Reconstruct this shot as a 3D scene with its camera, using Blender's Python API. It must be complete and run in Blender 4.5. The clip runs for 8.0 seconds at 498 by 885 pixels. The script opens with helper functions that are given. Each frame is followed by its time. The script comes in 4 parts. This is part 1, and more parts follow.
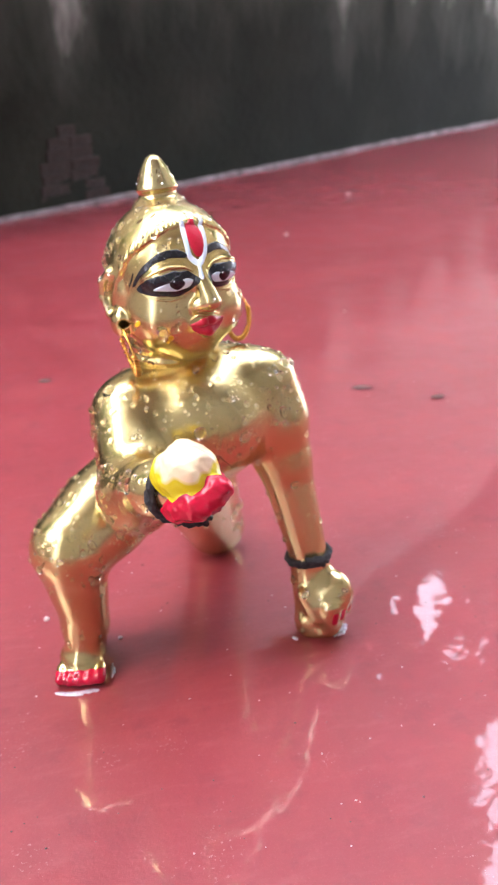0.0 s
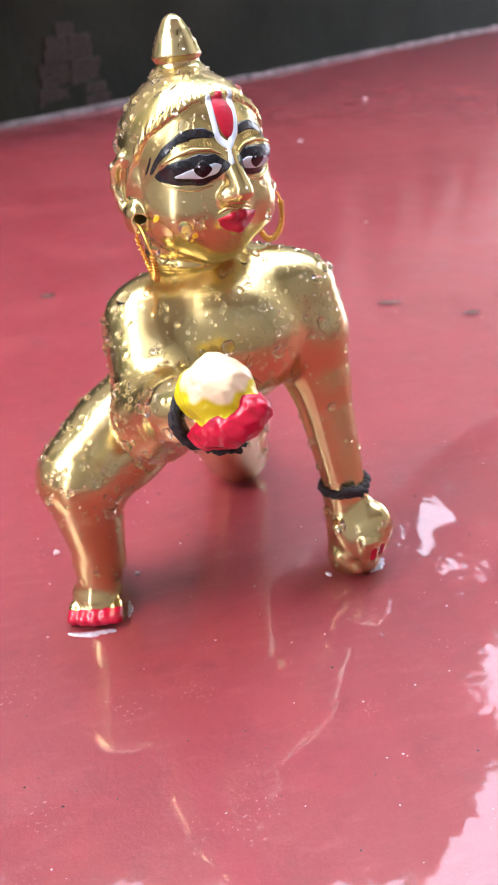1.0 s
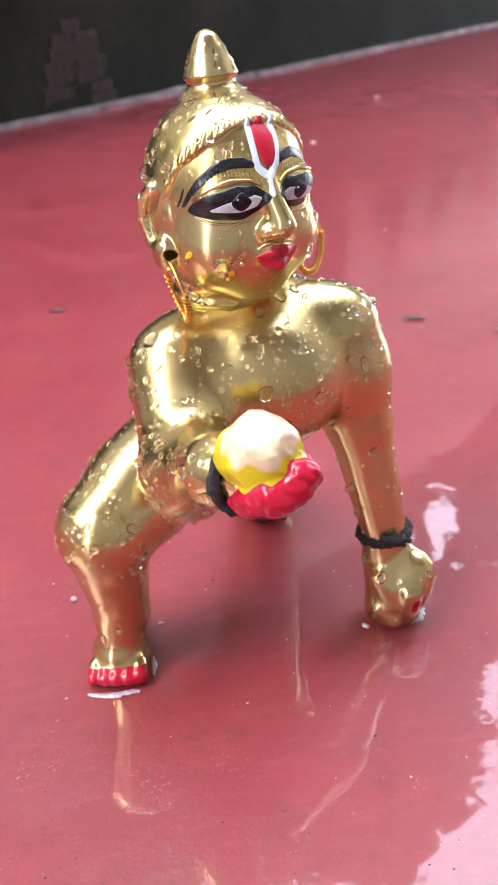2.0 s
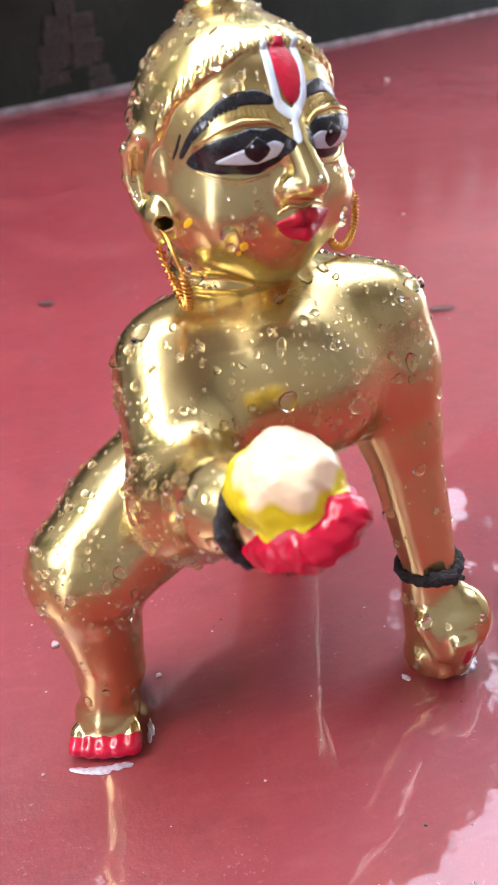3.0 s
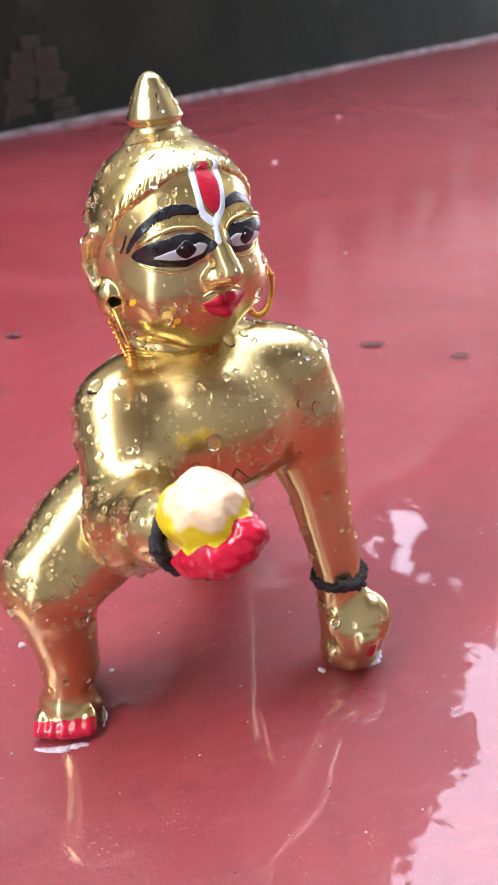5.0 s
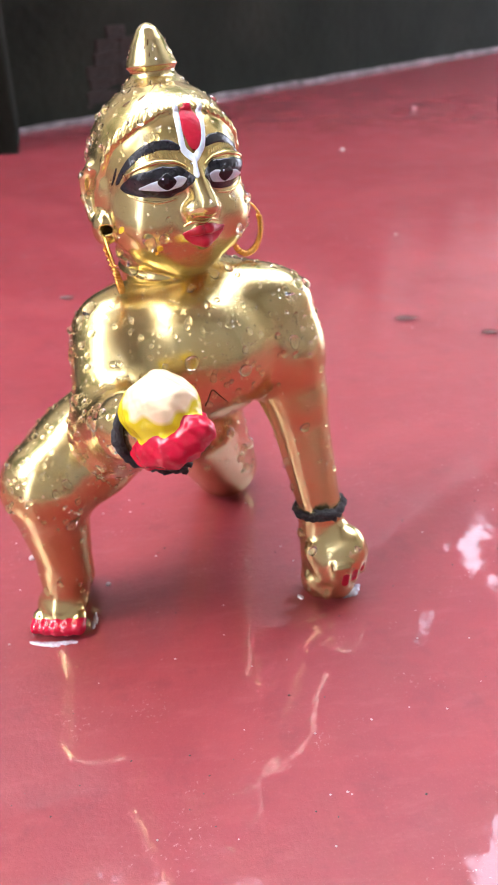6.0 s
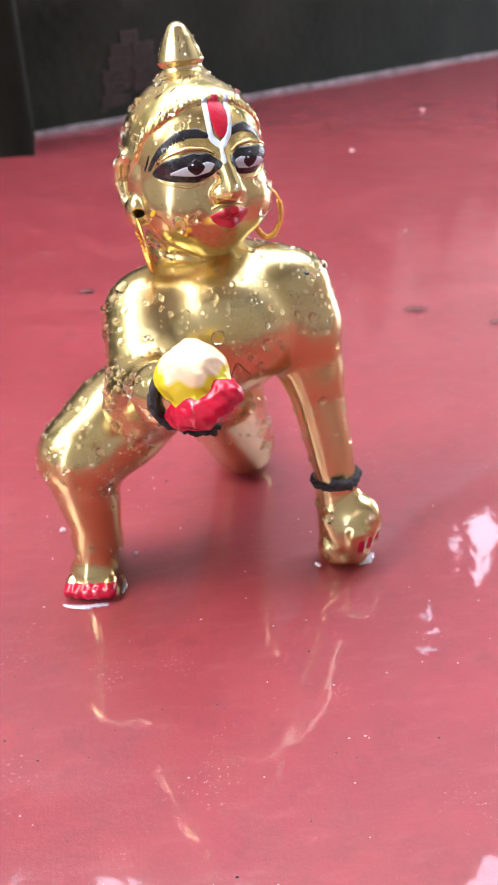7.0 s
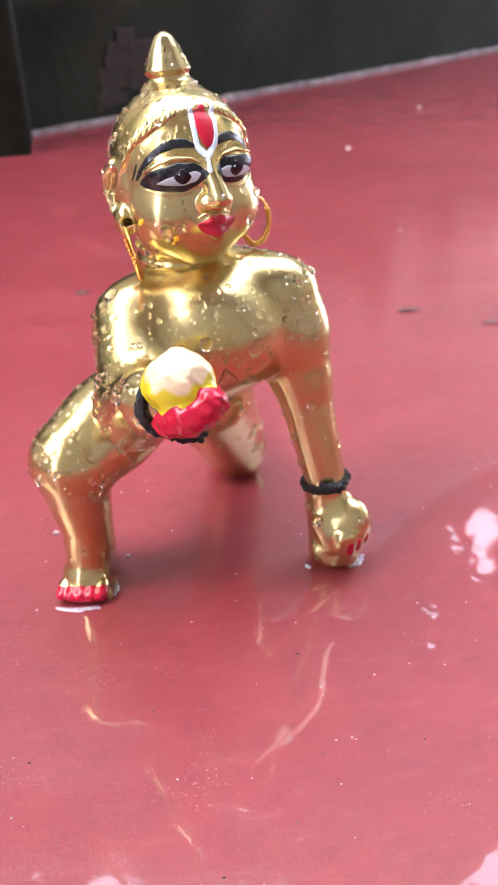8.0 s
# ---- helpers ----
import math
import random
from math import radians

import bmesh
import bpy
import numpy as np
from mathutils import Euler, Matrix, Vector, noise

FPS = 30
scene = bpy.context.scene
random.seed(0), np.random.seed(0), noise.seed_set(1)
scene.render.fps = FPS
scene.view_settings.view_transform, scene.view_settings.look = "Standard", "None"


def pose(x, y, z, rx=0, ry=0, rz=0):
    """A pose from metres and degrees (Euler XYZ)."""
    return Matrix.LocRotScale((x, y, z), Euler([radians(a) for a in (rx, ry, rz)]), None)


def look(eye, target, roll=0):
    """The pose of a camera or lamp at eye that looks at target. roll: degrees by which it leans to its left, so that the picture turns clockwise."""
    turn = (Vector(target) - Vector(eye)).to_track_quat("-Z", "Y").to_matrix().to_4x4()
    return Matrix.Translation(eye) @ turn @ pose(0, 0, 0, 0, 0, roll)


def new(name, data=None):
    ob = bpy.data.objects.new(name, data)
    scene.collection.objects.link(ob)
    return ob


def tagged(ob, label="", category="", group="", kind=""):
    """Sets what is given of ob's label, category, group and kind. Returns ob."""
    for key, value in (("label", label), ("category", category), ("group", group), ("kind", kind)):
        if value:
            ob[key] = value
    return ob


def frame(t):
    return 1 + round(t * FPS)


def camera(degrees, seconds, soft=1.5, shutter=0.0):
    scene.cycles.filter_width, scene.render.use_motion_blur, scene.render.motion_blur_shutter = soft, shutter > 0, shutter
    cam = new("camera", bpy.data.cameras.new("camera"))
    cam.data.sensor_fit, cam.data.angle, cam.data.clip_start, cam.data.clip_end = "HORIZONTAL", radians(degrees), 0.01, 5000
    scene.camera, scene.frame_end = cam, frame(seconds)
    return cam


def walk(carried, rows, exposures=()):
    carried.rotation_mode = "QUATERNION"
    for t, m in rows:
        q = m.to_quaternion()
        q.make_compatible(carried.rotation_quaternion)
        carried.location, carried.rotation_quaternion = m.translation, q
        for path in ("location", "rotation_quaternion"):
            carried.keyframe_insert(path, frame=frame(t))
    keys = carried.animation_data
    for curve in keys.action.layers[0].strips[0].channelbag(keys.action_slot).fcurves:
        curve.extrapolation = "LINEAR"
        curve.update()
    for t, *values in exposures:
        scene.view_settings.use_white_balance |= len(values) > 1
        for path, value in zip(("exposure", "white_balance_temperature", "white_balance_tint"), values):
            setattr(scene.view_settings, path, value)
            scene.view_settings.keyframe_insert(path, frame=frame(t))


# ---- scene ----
cam = camera(33.5, 8.0)
PATH = [
    (0, (-0.0112, 0.0673, 0.2128), (0.3681, 1.8219, -0.6689), -2.07),
    (0.2, (-0.0192, 0.0723, 0.2027), (0.3589, 1.8150, -0.7028), -1.99),
    (0.5, (-0.0181, 0.0831, 0.1910), (0.3408, 1.7876, -0.7917), -2.17),
    (1, (-0.0142, 0.0971, 0.1966), (0.3317, 1.7680, -0.8466), -2.30),
    (1.5, (-0.0162, 0.1004, 0.1987), (0.3278, 1.7671, -0.8519), -2.25),
    (1.7, (-0.0196, 0.1094, 0.2036), (0.3180, 1.7740, -0.8523), -2.36),
    (2.8, (-0.0107, 0.1583, 0.1807), (0.3336, 1.8237, -0.8720), -2.58),
    (3, (-0.0119, 0.1674, 0.1795), (0.3157, 1.8297, -0.8833), -3.00),
    (3.2, (-0.0153, 0.1724, 0.1826), (0.3201, 1.8245, -0.8935), -2.82),
    (3.5, (-0.0145, 0.1581, 0.2005), (0.3919, 1.8234, -0.8298), -2.50),
    (3.8, (-0.0282, 0.1569, 0.2088), (0.5641, 1.7862, -0.7885), -0.46),
    (4, (-0.0370, 0.1588, 0.2021), (0.5817, 1.7894, -0.7769), 0.04),
    (4.2, (-0.0551, 0.1618, 0.1943), (0.5844, 1.7719, -0.8051), 0.48),
    (4.5, (-0.0494, 0.1522, 0.1919), (0.5592, 1.7814, -0.7956), -0.33),
    (4.7, (-0.0340, 0.1443, 0.2055), (0.4972, 1.7776, -0.8192), -1.03),
    (5.8, (0.0198, 0.1046, 0.2054), (0.2646, 1.7998, -0.8272), -0.88),
    (6, (0.0121, 0.0993, 0.1969), (0.2421, 1.7967, -0.8356), -1.49),
    (6.5, (0.0184, 0.0904, 0.2133), (0.2331, 1.7899, -0.8189), -1.63),
    (7, (0.0048, 0.0803, 0.1963), (0.2167, 1.7865, -0.8255), -1.96),
    (7.5, (0.0167, 0.0846, 0.2181), (0.2301, 1.7843, -0.8141), -1.48),
    (8, (0.0087, 0.0788, 0.2003), (0.2172, 1.7798, -0.8308), -2.20),
]
walk(cam, [(t, look(eye, target, roll)) for t, eye, target, roll in PATH], exposures=[(0.0, 3.52), (1.0, 3.48), (3.0, 3.32), (3.5, 3.26), (4.5, 3.26), (6.0, 3.54), (8.0, 3.56)])

cam.data.dof.use_dof = True
cam.data.dof.focus_distance = 0.205
cam.data.dof.aperture_fstop = 38.0

# ---- world and light: an overcast, rainy sky ----
world = bpy.data.worlds.new("overcast_sky")
scene.world = world
world.use_nodes = True
wn = world.node_tree
sky = wn.nodes.new("ShaderNodeTexSky")
sky.sky_type = "NISHITA"
sky.sun_disc = False
sky.sun_elevation, sky.sun_rotation = radians(55), radians(262)
sky.air_density, sky.dust_density, sky.ozone_density = 0.6, 5.0, 1.0
bg = wn.nodes["Background"]
bg.inputs["Strength"].default_value = 0.15
cloud = wn.nodes.new("ShaderNodeMix")  # an even layer of rain cloud below the clear sky
cloud.data_type = "RGBA"
cloud.inputs[0].default_value = 0.75
cloud.inputs[7].default_value = (6.1, 6.4, 7.7, 1)
wn.links.new(sky.outputs["Color"], cloud.inputs[6])
wn.links.new(cloud.outputs[2], bg.inputs["Color"])

sun = new("sun", bpy.data.lights.new("sun", "SUN"))
sun.data.energy, sun.data.angle, sun.data.color = 0.10, radians(30), (0.97, 0.98, 1.0)
sun.matrix_world = look((0.02 - 1.31, 0.33 - 0.18, 1.9), (0.02, 0.33, 0))

# ---- materials ----


def mat(name, color, rough=0.5, metal=0.0):
    m = bpy.data.materials.new(name)
    m.use_nodes = True
    b = m.node_tree.nodes["Principled BSDF"]
    b.inputs["Base Color"].default_value = (*color, 1)
    b.inputs["Roughness"].default_value = rough
    b.inputs["Metallic"].default_value = metal
    return m


def node(m, kind, **inputs):
    n = m.node_tree.nodes.new(kind)
    for k, v in inputs.items():
        n.inputs[k].default_value = v
    return n


def link(m, a, b):
    m.node_tree.links.new(a, b)


def bsdf(m):
    return m.node_tree.nodes["Principled BSDF"]


def coords(m):
    return node(m, "ShaderNodeTexCoord").outputs["Object"]


def noise_tex(m, vec, scale, detail=4.0, rough=0.55):
    n = node(m, "ShaderNodeTexNoise", Scale=scale, Detail=detail, Roughness=rough)
    link(m, vec, n.inputs["Vector"])
    return n.outputs["Fac"]


def ramp(m, fac, stops):
    r = node(m, "ShaderNodeValToRGB")
    els = r.color_ramp.elements
    while len(els) < len(stops):
        els.new(0.5)
    for e, (p, c) in zip(els, stops):
        e.position, e.color = p, (*c, 1)
    link(m, fac, r.inputs["Fac"])
    return r.outputs["Color"]


def mix(m, fac, a, b, mode="MIX"):
    n = m.node_tree.nodes.new("ShaderNodeMix")
    n.data_type, n.blend_type = "RGBA", mode
    for sock, v in ((n.inputs[0], fac), (n.inputs[6], a), (n.inputs[7], b)):
        if hasattr(v, "links"):
            link(m, v, sock)
        else:
            sock.default_value = v if isinstance(v, float) else (*v, 1)
    return n.outputs[2]


def bump(m, height, strength, distance, normal=None):
    n = node(m, "ShaderNodeBump", Strength=strength, Distance=distance)
    link(m, height, n.inputs["Height"])
    if normal:
        link(m, normal, n.inputs["Normal"])
    return n.outputs["Normal"]


def fac_range(m, fac, a, b, lo=0.0, hi=1.0):
    n = node(m, "ShaderNodeMapRange")
    n.inputs[1].default_value, n.inputs[2].default_value = a, b
    n.inputs[3].default_value, n.inputs[4].default_value = lo, hi
    link(m, fac, n.inputs[0])
    return n.outputs[0]


def attr(m, name):
    n = node(m, "ShaderNodeAttribute")
    n.attribute_name = name
    return n.outputs["Fac"]


# polished brass, slightly tarnished, with enamel paint where the masks say so
brass = mat("polished_brass", (0.80, 0.60, 0.27), 0.14, 1.0)
v = coords(brass)
big, fine = noise_tex(brass, v, 38, 3), noise_tex(brass, v, 420, 4)
tone = ramp(brass, big, [(0.30, (0.61, 0.470, 0.185)), (0.52, (0.67, 0.546, 0.255)), (0.75, (0.72, 0.615, 0.33))])
red_on = fac_range(brass, attr(brass, "paint_red"), -0.06, 0.06)
yel_on = fac_range(brass, attr(brass, "paint_yellow"), -0.06, 0.06)
paint_tone = ramp(brass, noise_tex(brass, v, 260, 3), [(0.3, (0.44, 0.004, 0.026)), (0.7, (0.56, 0.008, 0.042))])
# the ball is cream over its upper part and yellow below
top_cream = fac_range(brass, attr(brass, "ball_top"), -0.35, 0.35)
yellow_tone = mix(brass, top_cream, (0.62, 0.50, 0.015), (0.80, 0.62, 0.40))
c1 = mix(brass, yel_on, tone, yellow_tone)
c2 = mix(brass, red_on, c1, paint_tone)
b = bsdf(brass)
link(brass, c2, b.inputs["Base Color"])
painted = node(brass, "ShaderNodeMath")
painted.operation = "MAXIMUM"
link(brass, red_on, painted.inputs[0])
link(brass, yel_on, painted.inputs[1])
link(brass, fac_range(brass, painted.outputs[0], 0, 1, 0.98, 0), b.inputs["Metallic"])
rough_metal = fac_range(brass, fine, 0.3, 0.8, 0.22, 0.268)
rmix = node(brass, "ShaderNodeMix")
link(brass, painted.outputs[0], rmix.inputs[0])
link(brass, rough_metal, rmix.inputs[2])
rmix.inputs[3].default_value = 0.2
link(brass, rmix.outputs[0], b.inputs["Roughness"])
link(brass, bump(brass, fine, 0.10, 0.0004, bump(brass, noise_tex(brass, v, 140, 3), 0.10, 0.0008)), b.inputs["Normal"])


def enamel(name, a, c, rough=0.3):
    m = mat(name, a, rough)
    w = coords(m)
    link(m, ramp(m, noise_tex(m, w, 600, 3), [(0.3, a), (0.7, c)]), bsdf(m).inputs["Base Color"])
    link(m, bump(m, noise_tex(m, w, 900, 3), 0.5, 0.0004), bsdf(m).inputs["Normal"])
    return m


black_paint = enamel("black_enamel", (0.006, 0.007, 0.010), (0.016, 0.017, 0.022), 0.16)
white_paint = enamel("white_enamel", (0.58, 0.70, 0.80), (0.70, 0.80, 0.88), 0.4)
red_paint = enamel("red_enamel", (0.44, 0.004, 0.024), (0.54, 0.008, 0.040), 0.28)
yellow_paint = enamel("yellow_enamel", (0.80, 0.46, 0.01), (0.88, 0.56, 0.03), 0.35)
dark_brass = mat("tarnished_brass", (0.10, 0.055, 0.02), 0.4, 0.6)

gold_wire = mat("gold_wire", (0.86, 0.50, 0.11), 0.2, 1.0)
link(gold_wire, ramp(gold_wire, noise_tex(gold_wire, coords(gold_wire), 700, 2), [(0.3, (0.75, 0.38, 0.06)), (0.7, (0.92, 0.58, 0.17))]), bsdf(gold_wire).inputs["Base Color"])

thread = mat("black_thread", (0.012, 0.011, 0.014), 0.75)
tv = coords(thread)
link(thread, ramp(thread, noise_tex(thread, tv, 900, 3), [(0.3, (0.006, 0.006, 0.008)), (0.75, (0.035, 0.030, 0.034))]), bsdf(thread).inputs["Base Color"])
link(thread, bump(thread, noise_tex(thread, tv, 1500, 2), 0.8, 0.0006), bsdf(thread).inputs["Normal"])

water = mat("clear_water", (1, 1, 1), 0.0)
bsdf(water).inputs["Transmission Weight"].default_value = 1.0
bsdf(water).inputs["IOR"].default_value = 1.33

# red oxide cement under a film of rain water
red_floor = mat("wet_red_cement", (0.40, 0.035, 0.045), 0.5)
fv = coords(red_floor)
f_big, f_mid, f_fine = noise_tex(red_floor, fv, 3.2, 5), noise_tex(red_floor, fv, 22, 6, 0.65), noise_tex(red_floor, fv, 420, 4, 0.7)
f_col = ramp(red_floor, f_big, [(0.30, (0.192, 0.0163, 0.0222)), (0.55, (0.225, 0.0208, 0.0296)), (0.75, (0.256, 0.0288, 0.0385))])
f_col = mix(red_floor, fac_range(red_floor, f_mid, 0.48, 0.72, 0.0, 0.6), f_col, (0.30, 0.0385, 0.0445))
f_grain = noise_tex(red_floor, fv, 1500, 3, 0.7)
f_col = mix(red_floor, fac_range(red_floor, f_grain, 0.56, 0.75, 0.0, 0.30), f_col, (0.33, 0.075, 0.08))
f_col = mix(red_floor, fac_range(red_floor, f_fine, 0.60, 0.78, 0.0, 0.35), f_col, (0.14, 0.009, 0.013))
brushed = node(red_floor, "ShaderNodeMapping")
brushed.inputs["Rotation"].default_value = (0, 0, radians(-50))
brushed.inputs["Scale"].default_value = (60, 220, 1)
link(red_floor, fv, brushed.inputs["Vector"])
f_brush = noise_tex(red_floor, brushed.outputs["Vector"], 1.0, 5, 0.65)
f_col = mix(red_floor, fac_range(red_floor, f_brush, 0.52, 0.74, 0.0, 0.28), f_col, (0.30, 0.062, 0.072))
f_stain = noise_tex(red_floor, fv, 55, 7, 0.7)
f_col = mix(red_floor, fac_range(red_floor, f_stain, 0.54, 0.70, 0.0, 0.5), f_col, (0.155, 0.013, 0.022))
# chalky specks in loose clusters
f_speck = noise_tex(red_floor, fv, 800, 2, 0.5)
f_patch = fac_range(red_floor, noise_tex(red_floor, fv, 34, 4, 0.6), 0.55, 0.70, 0.0, 0.75)
f_dots = node(red_floor, "ShaderNodeMath")
f_dots.operation = "MULTIPLY"
link(red_floor, fac_range(red_floor, f_speck, 0.62, 0.70), f_dots.inputs[0])
link(red_floor, f_patch, f_dots.inputs[1])
f_col = mix(red_floor, f_dots.outputs[0], f_col, (0.42, 0.22, 0.22))
link(red_floor, f_col, bsdf(red_floor).inputs["Base Color"])
link(red_floor, fac_range(red_floor, f_mid, 0.3, 0.7, 0.42, 0.6), bsdf(red_floor).inputs["Roughness"])
link(red_floor, bump(red_floor, f_fine, 0.25, 0.0008), bsdf(red_floor).inputs["Normal"])
bsdf(red_floor).inputs["Coat Weight"].default_value = 1.0
bsdf(red_floor).inputs["Coat IOR"].default_value = 1.52
link(red_floor, fac_range(red_floor, noise_tex(red_floor, fv, 9, 4), 0.40, 0.66, 0.012, 0.05), bsdf(red_floor).inputs["Coat Roughness"])
rip = bump(red_floor, noise_tex(red_floor, fv, 16, 2), 0.28, 0.0020)
rip = bump(red_floor, noise_tex(red_floor, fv, 70, 2), 0.16, 0.0006, rip)
link(red_floor, rip, bsdf(red_floor).inputs["Coat Normal"])

# damp plaster: black algae up from the floor, grey weathered streaks higher up
moss_wall = mat("mossy_plaster", (0.03, 0.032, 0.028), 0.85)
mv = coords(moss_wall)
bsdf(moss_wall).inputs["Specular IOR Level"].default_value = 0.15
m_col = ramp(moss_wall, noise_tex(moss_wall, mv, 5, 6, 0.6), [(0.28, (0.008, 0.010, 0.007)), (0.5, (0.014, 0.016, 0.011)), (0.72, (0.026, 0.027, 0.019))])
m_col = mix(moss_wall, fac_range(moss_wall, noise_tex(moss_wall, mv, 20, 5), 0.5, 0.75, 0, 0.6), m_col, (0.011, 0.016, 0.0115))
stretch = node(moss_wall, "ShaderNodeMapping")
stretch.inputs["Scale"].default_value = (5, 5, 1.6)
link(moss_wall, mv, stretch.inputs["Vector"])
streak = noise_tex(moss_wall, stretch.outputs["Vector"], 1.6, 5, 0.6)
sep = node(moss_wall, "ShaderNodeSeparateXYZ")
link(moss_wall, mv, sep.inputs["Vector"])
rise = node(moss_wall, "ShaderNodeMath")
rise.operation = "MULTIPLY_ADD"
rise.inputs[1].default_value, rise.inputs[2].default_value = 1.6, 0.0
link(moss_wall, sep.outputs["Z"], rise.inputs[0])
both = node(moss_wall, "ShaderNodeMath")
both.operation = "ADD"
link(moss_wall, rise.outputs[0], both.inputs[0])
link(moss_wall, streak, both.inputs[1])
m_col = mix(moss_wall, fac_range(moss_wall, both.outputs[0], 0.78, 1.12), m_col, (0.056, 0.060, 0.046))
m_col = mix(moss_wall, fac_range(moss_wall, both.outputs[0], 0.99, 1.30), m_col, (0.46, 0.445, 0.40))
link(moss_wall, m_col, bsdf(moss_wall).inputs["Base Color"])
link(moss_wall, bump(moss_wall, noise_tex(moss_wall, mv, 60, 6), 0.3, 0.006), bsdf(moss_wall).inputs["Normal"])

brick_mat = mat("worn_brick", (0.17, 0.07, 0.04), 0.85)
bv = coords(brick_mat)
b_col = ramp(brick_mat, noise_tex(brick_mat, bv, 30, 5), [(0.3, (0.018, 0.009, 0.006)), (0.6, (0.033, 0.017, 0.010)), (0.8, (0.046, 0.030, 0.021))])
b_col = mix(brick_mat, fac_range(brick_mat, noise_tex(brick_mat, bv, 16, 4), 0.44, 0.62, 0, 0.85), b_col, (0.016, 0.014, 0.011))
link(brick_mat, b_col, bsdf(brick_mat).inputs["Base Color"])
link(brick_mat, bump(brick_mat, noise_tex(brick_mat, bv, 130, 4), 0.7, 0.004), bsdf(brick_mat).inputs["Normal"])

mortar = mat("pale_lime_deposit", (0.30, 0.24, 0.23), 0.8)
ov = coords(mortar)
link(mortar, ramp(mortar, noise_tex(mortar, ov, 40, 5), [(0.3, (0.05, 0.035, 0.035)), (0.5, (0.13, 0.10, 0.10)), (0.75, (0.24, 0.20, 0.20))]), bsdf(mortar).inputs["Base Color"])

# plaster of the unseen added walls and slab, pale so the brass mirrors it
blocker_plaster = mat("weathered_plaster", (0.40, 0.38, 0.32), 0.8)
hv = coords(blocker_plaster)
link(blocker_plaster, ramp(blocker_plaster, noise_tex(blocker_plaster, hv, 2, 5), [(0.3, (0.36, 0.35, 0.325)), (0.7, (0.46, 0.45, 0.42))]), bsdf(blocker_plaster).inputs["Base Color"])

tub_mat = mat("yellow_plastic", (0.62, 0.50, 0.02), 0.4)
link(tub_mat, ramp(tub_mat, noise_tex(tub_mat, coords(tub_mat), 30, 3), [(0.3, (0.52, 0.42, 0.015)), (0.7, (0.66, 0.55, 0.03))]), bsdf(tub_mat).inputs["Base Color"])
leaf_mat = mat("wet_dead_leaf", (0.14, 0.09, 0.08), 0.4)
leaf_v = coords(leaf_mat)
link(leaf_mat, ramp(leaf_mat, noise_tex(leaf_mat, leaf_v, 200, 3), [(0.3, (0.20, 0.11, 0.105)), (0.7, (0.36, 0.23, 0.21))]), bsdf(leaf_mat).inputs["Base Color"])
chip_mat = mat("white_grit", (0.48, 0.36, 0.36), 0.6)

# ---- mesh helpers ----


def mesh_from(name, verts, faces, materials, smooth=True, mat_ids=None):
    me = bpy.data.meshes.new(name)
    me.from_pydata([tuple(map(float, p)) for p in verts], [], [tuple(map(int, f)) for f in faces])
    for m in materials:
        me.materials.append(m)
    if mat_ids is not None:
        me.polygons.foreach_set("material_index", np.asarray(mat_ids, dtype=np.int32))
    if smooth:
        me.polygons.foreach_set("use_smooth", np.ones(len(me.polygons), dtype=bool))
    me.update()
    return me


def part(name, bm, material, parent, label=""):
    me = bpy.data.meshes.new(name)
    bm.to_mesh(me)
    bm.free()
    me.materials.append(material)
    ob = new(name, me)
    ob.parent = parent
    return tagged(ob, label) if label else ob


def box_bm(x0, y0, z0, x1, y1, z1, bevel=0.0):
    bm = bmesh.new()
    bmesh.ops.create_cube(bm, size=1, matrix=Matrix.Translation(((x0 + x1) / 2, (y0 + y1) / 2, (z0 + z1) / 2)) @ Matrix.Diagonal((x1 - x0, y1 - y0, z1 - z0, 1)))
    if bevel:
        bmesh.ops.bevel(bm, geom=bm.edges[:], offset=bevel, segments=2, affect="EDGES", profile=0.6)
    return bm


# ---- floor ----
# the terrace runs on to the walls; its middle carries a slight unevenness
bm = bmesh.new()
bmesh.ops.create_grid(bm, x_segments=150, y_segments=150, size=3.4)
for p in bm.verts:
    p.co.y += 0.3
    far = max(0.0, math.hypot(p.co.x - 0.02, p.co.y - 0.33) - 0.09)
    p.co.z = 0.0022 * min(1.0, far * 3) * (noise.noise(p.co * 3.1) - 0.1)
floor = part("floor", bm, red_floor, None)
tagged(floor, "red painted cement terrace floor, wet with rain water", "floor", kind="structure")
for pol in floor.data.polygons:
    pol.use_smooth = True

# bare earth round the terrace, as far as the horizon
earth = mat("damp_earth", (0.12, 0.09, 0.06), 0.95)
link(earth, ramp(earth, noise_tex(earth, coords(earth), 1.5, 6), [(0.3, (0.07, 0.06, 0.04)), (0.7, (0.16, 0.13, 0.09))]), bsdf(earth).inputs["Base Color"])
bm = bmesh.new()
bmesh.ops.create_grid(bm, x_segments=8, y_segments=8, size=60)
bmesh.ops.translate(bm, verts=bm.verts, vec=(0, 0, -0.03))
tagged(part("ground", bm, earth, None), "damp bare earth round the terrace", "ground", kind="structure")

# ---- walls ----
WALL_AT, WALL_TURN = Vector((-0.2987, 1.0916, 0)), 35.6
wall_pose = Matrix.Translation(WALL_AT) @ pose(0, 0, 0, 0, 0, WALL_TURN)
WALL_TOP = 1.1


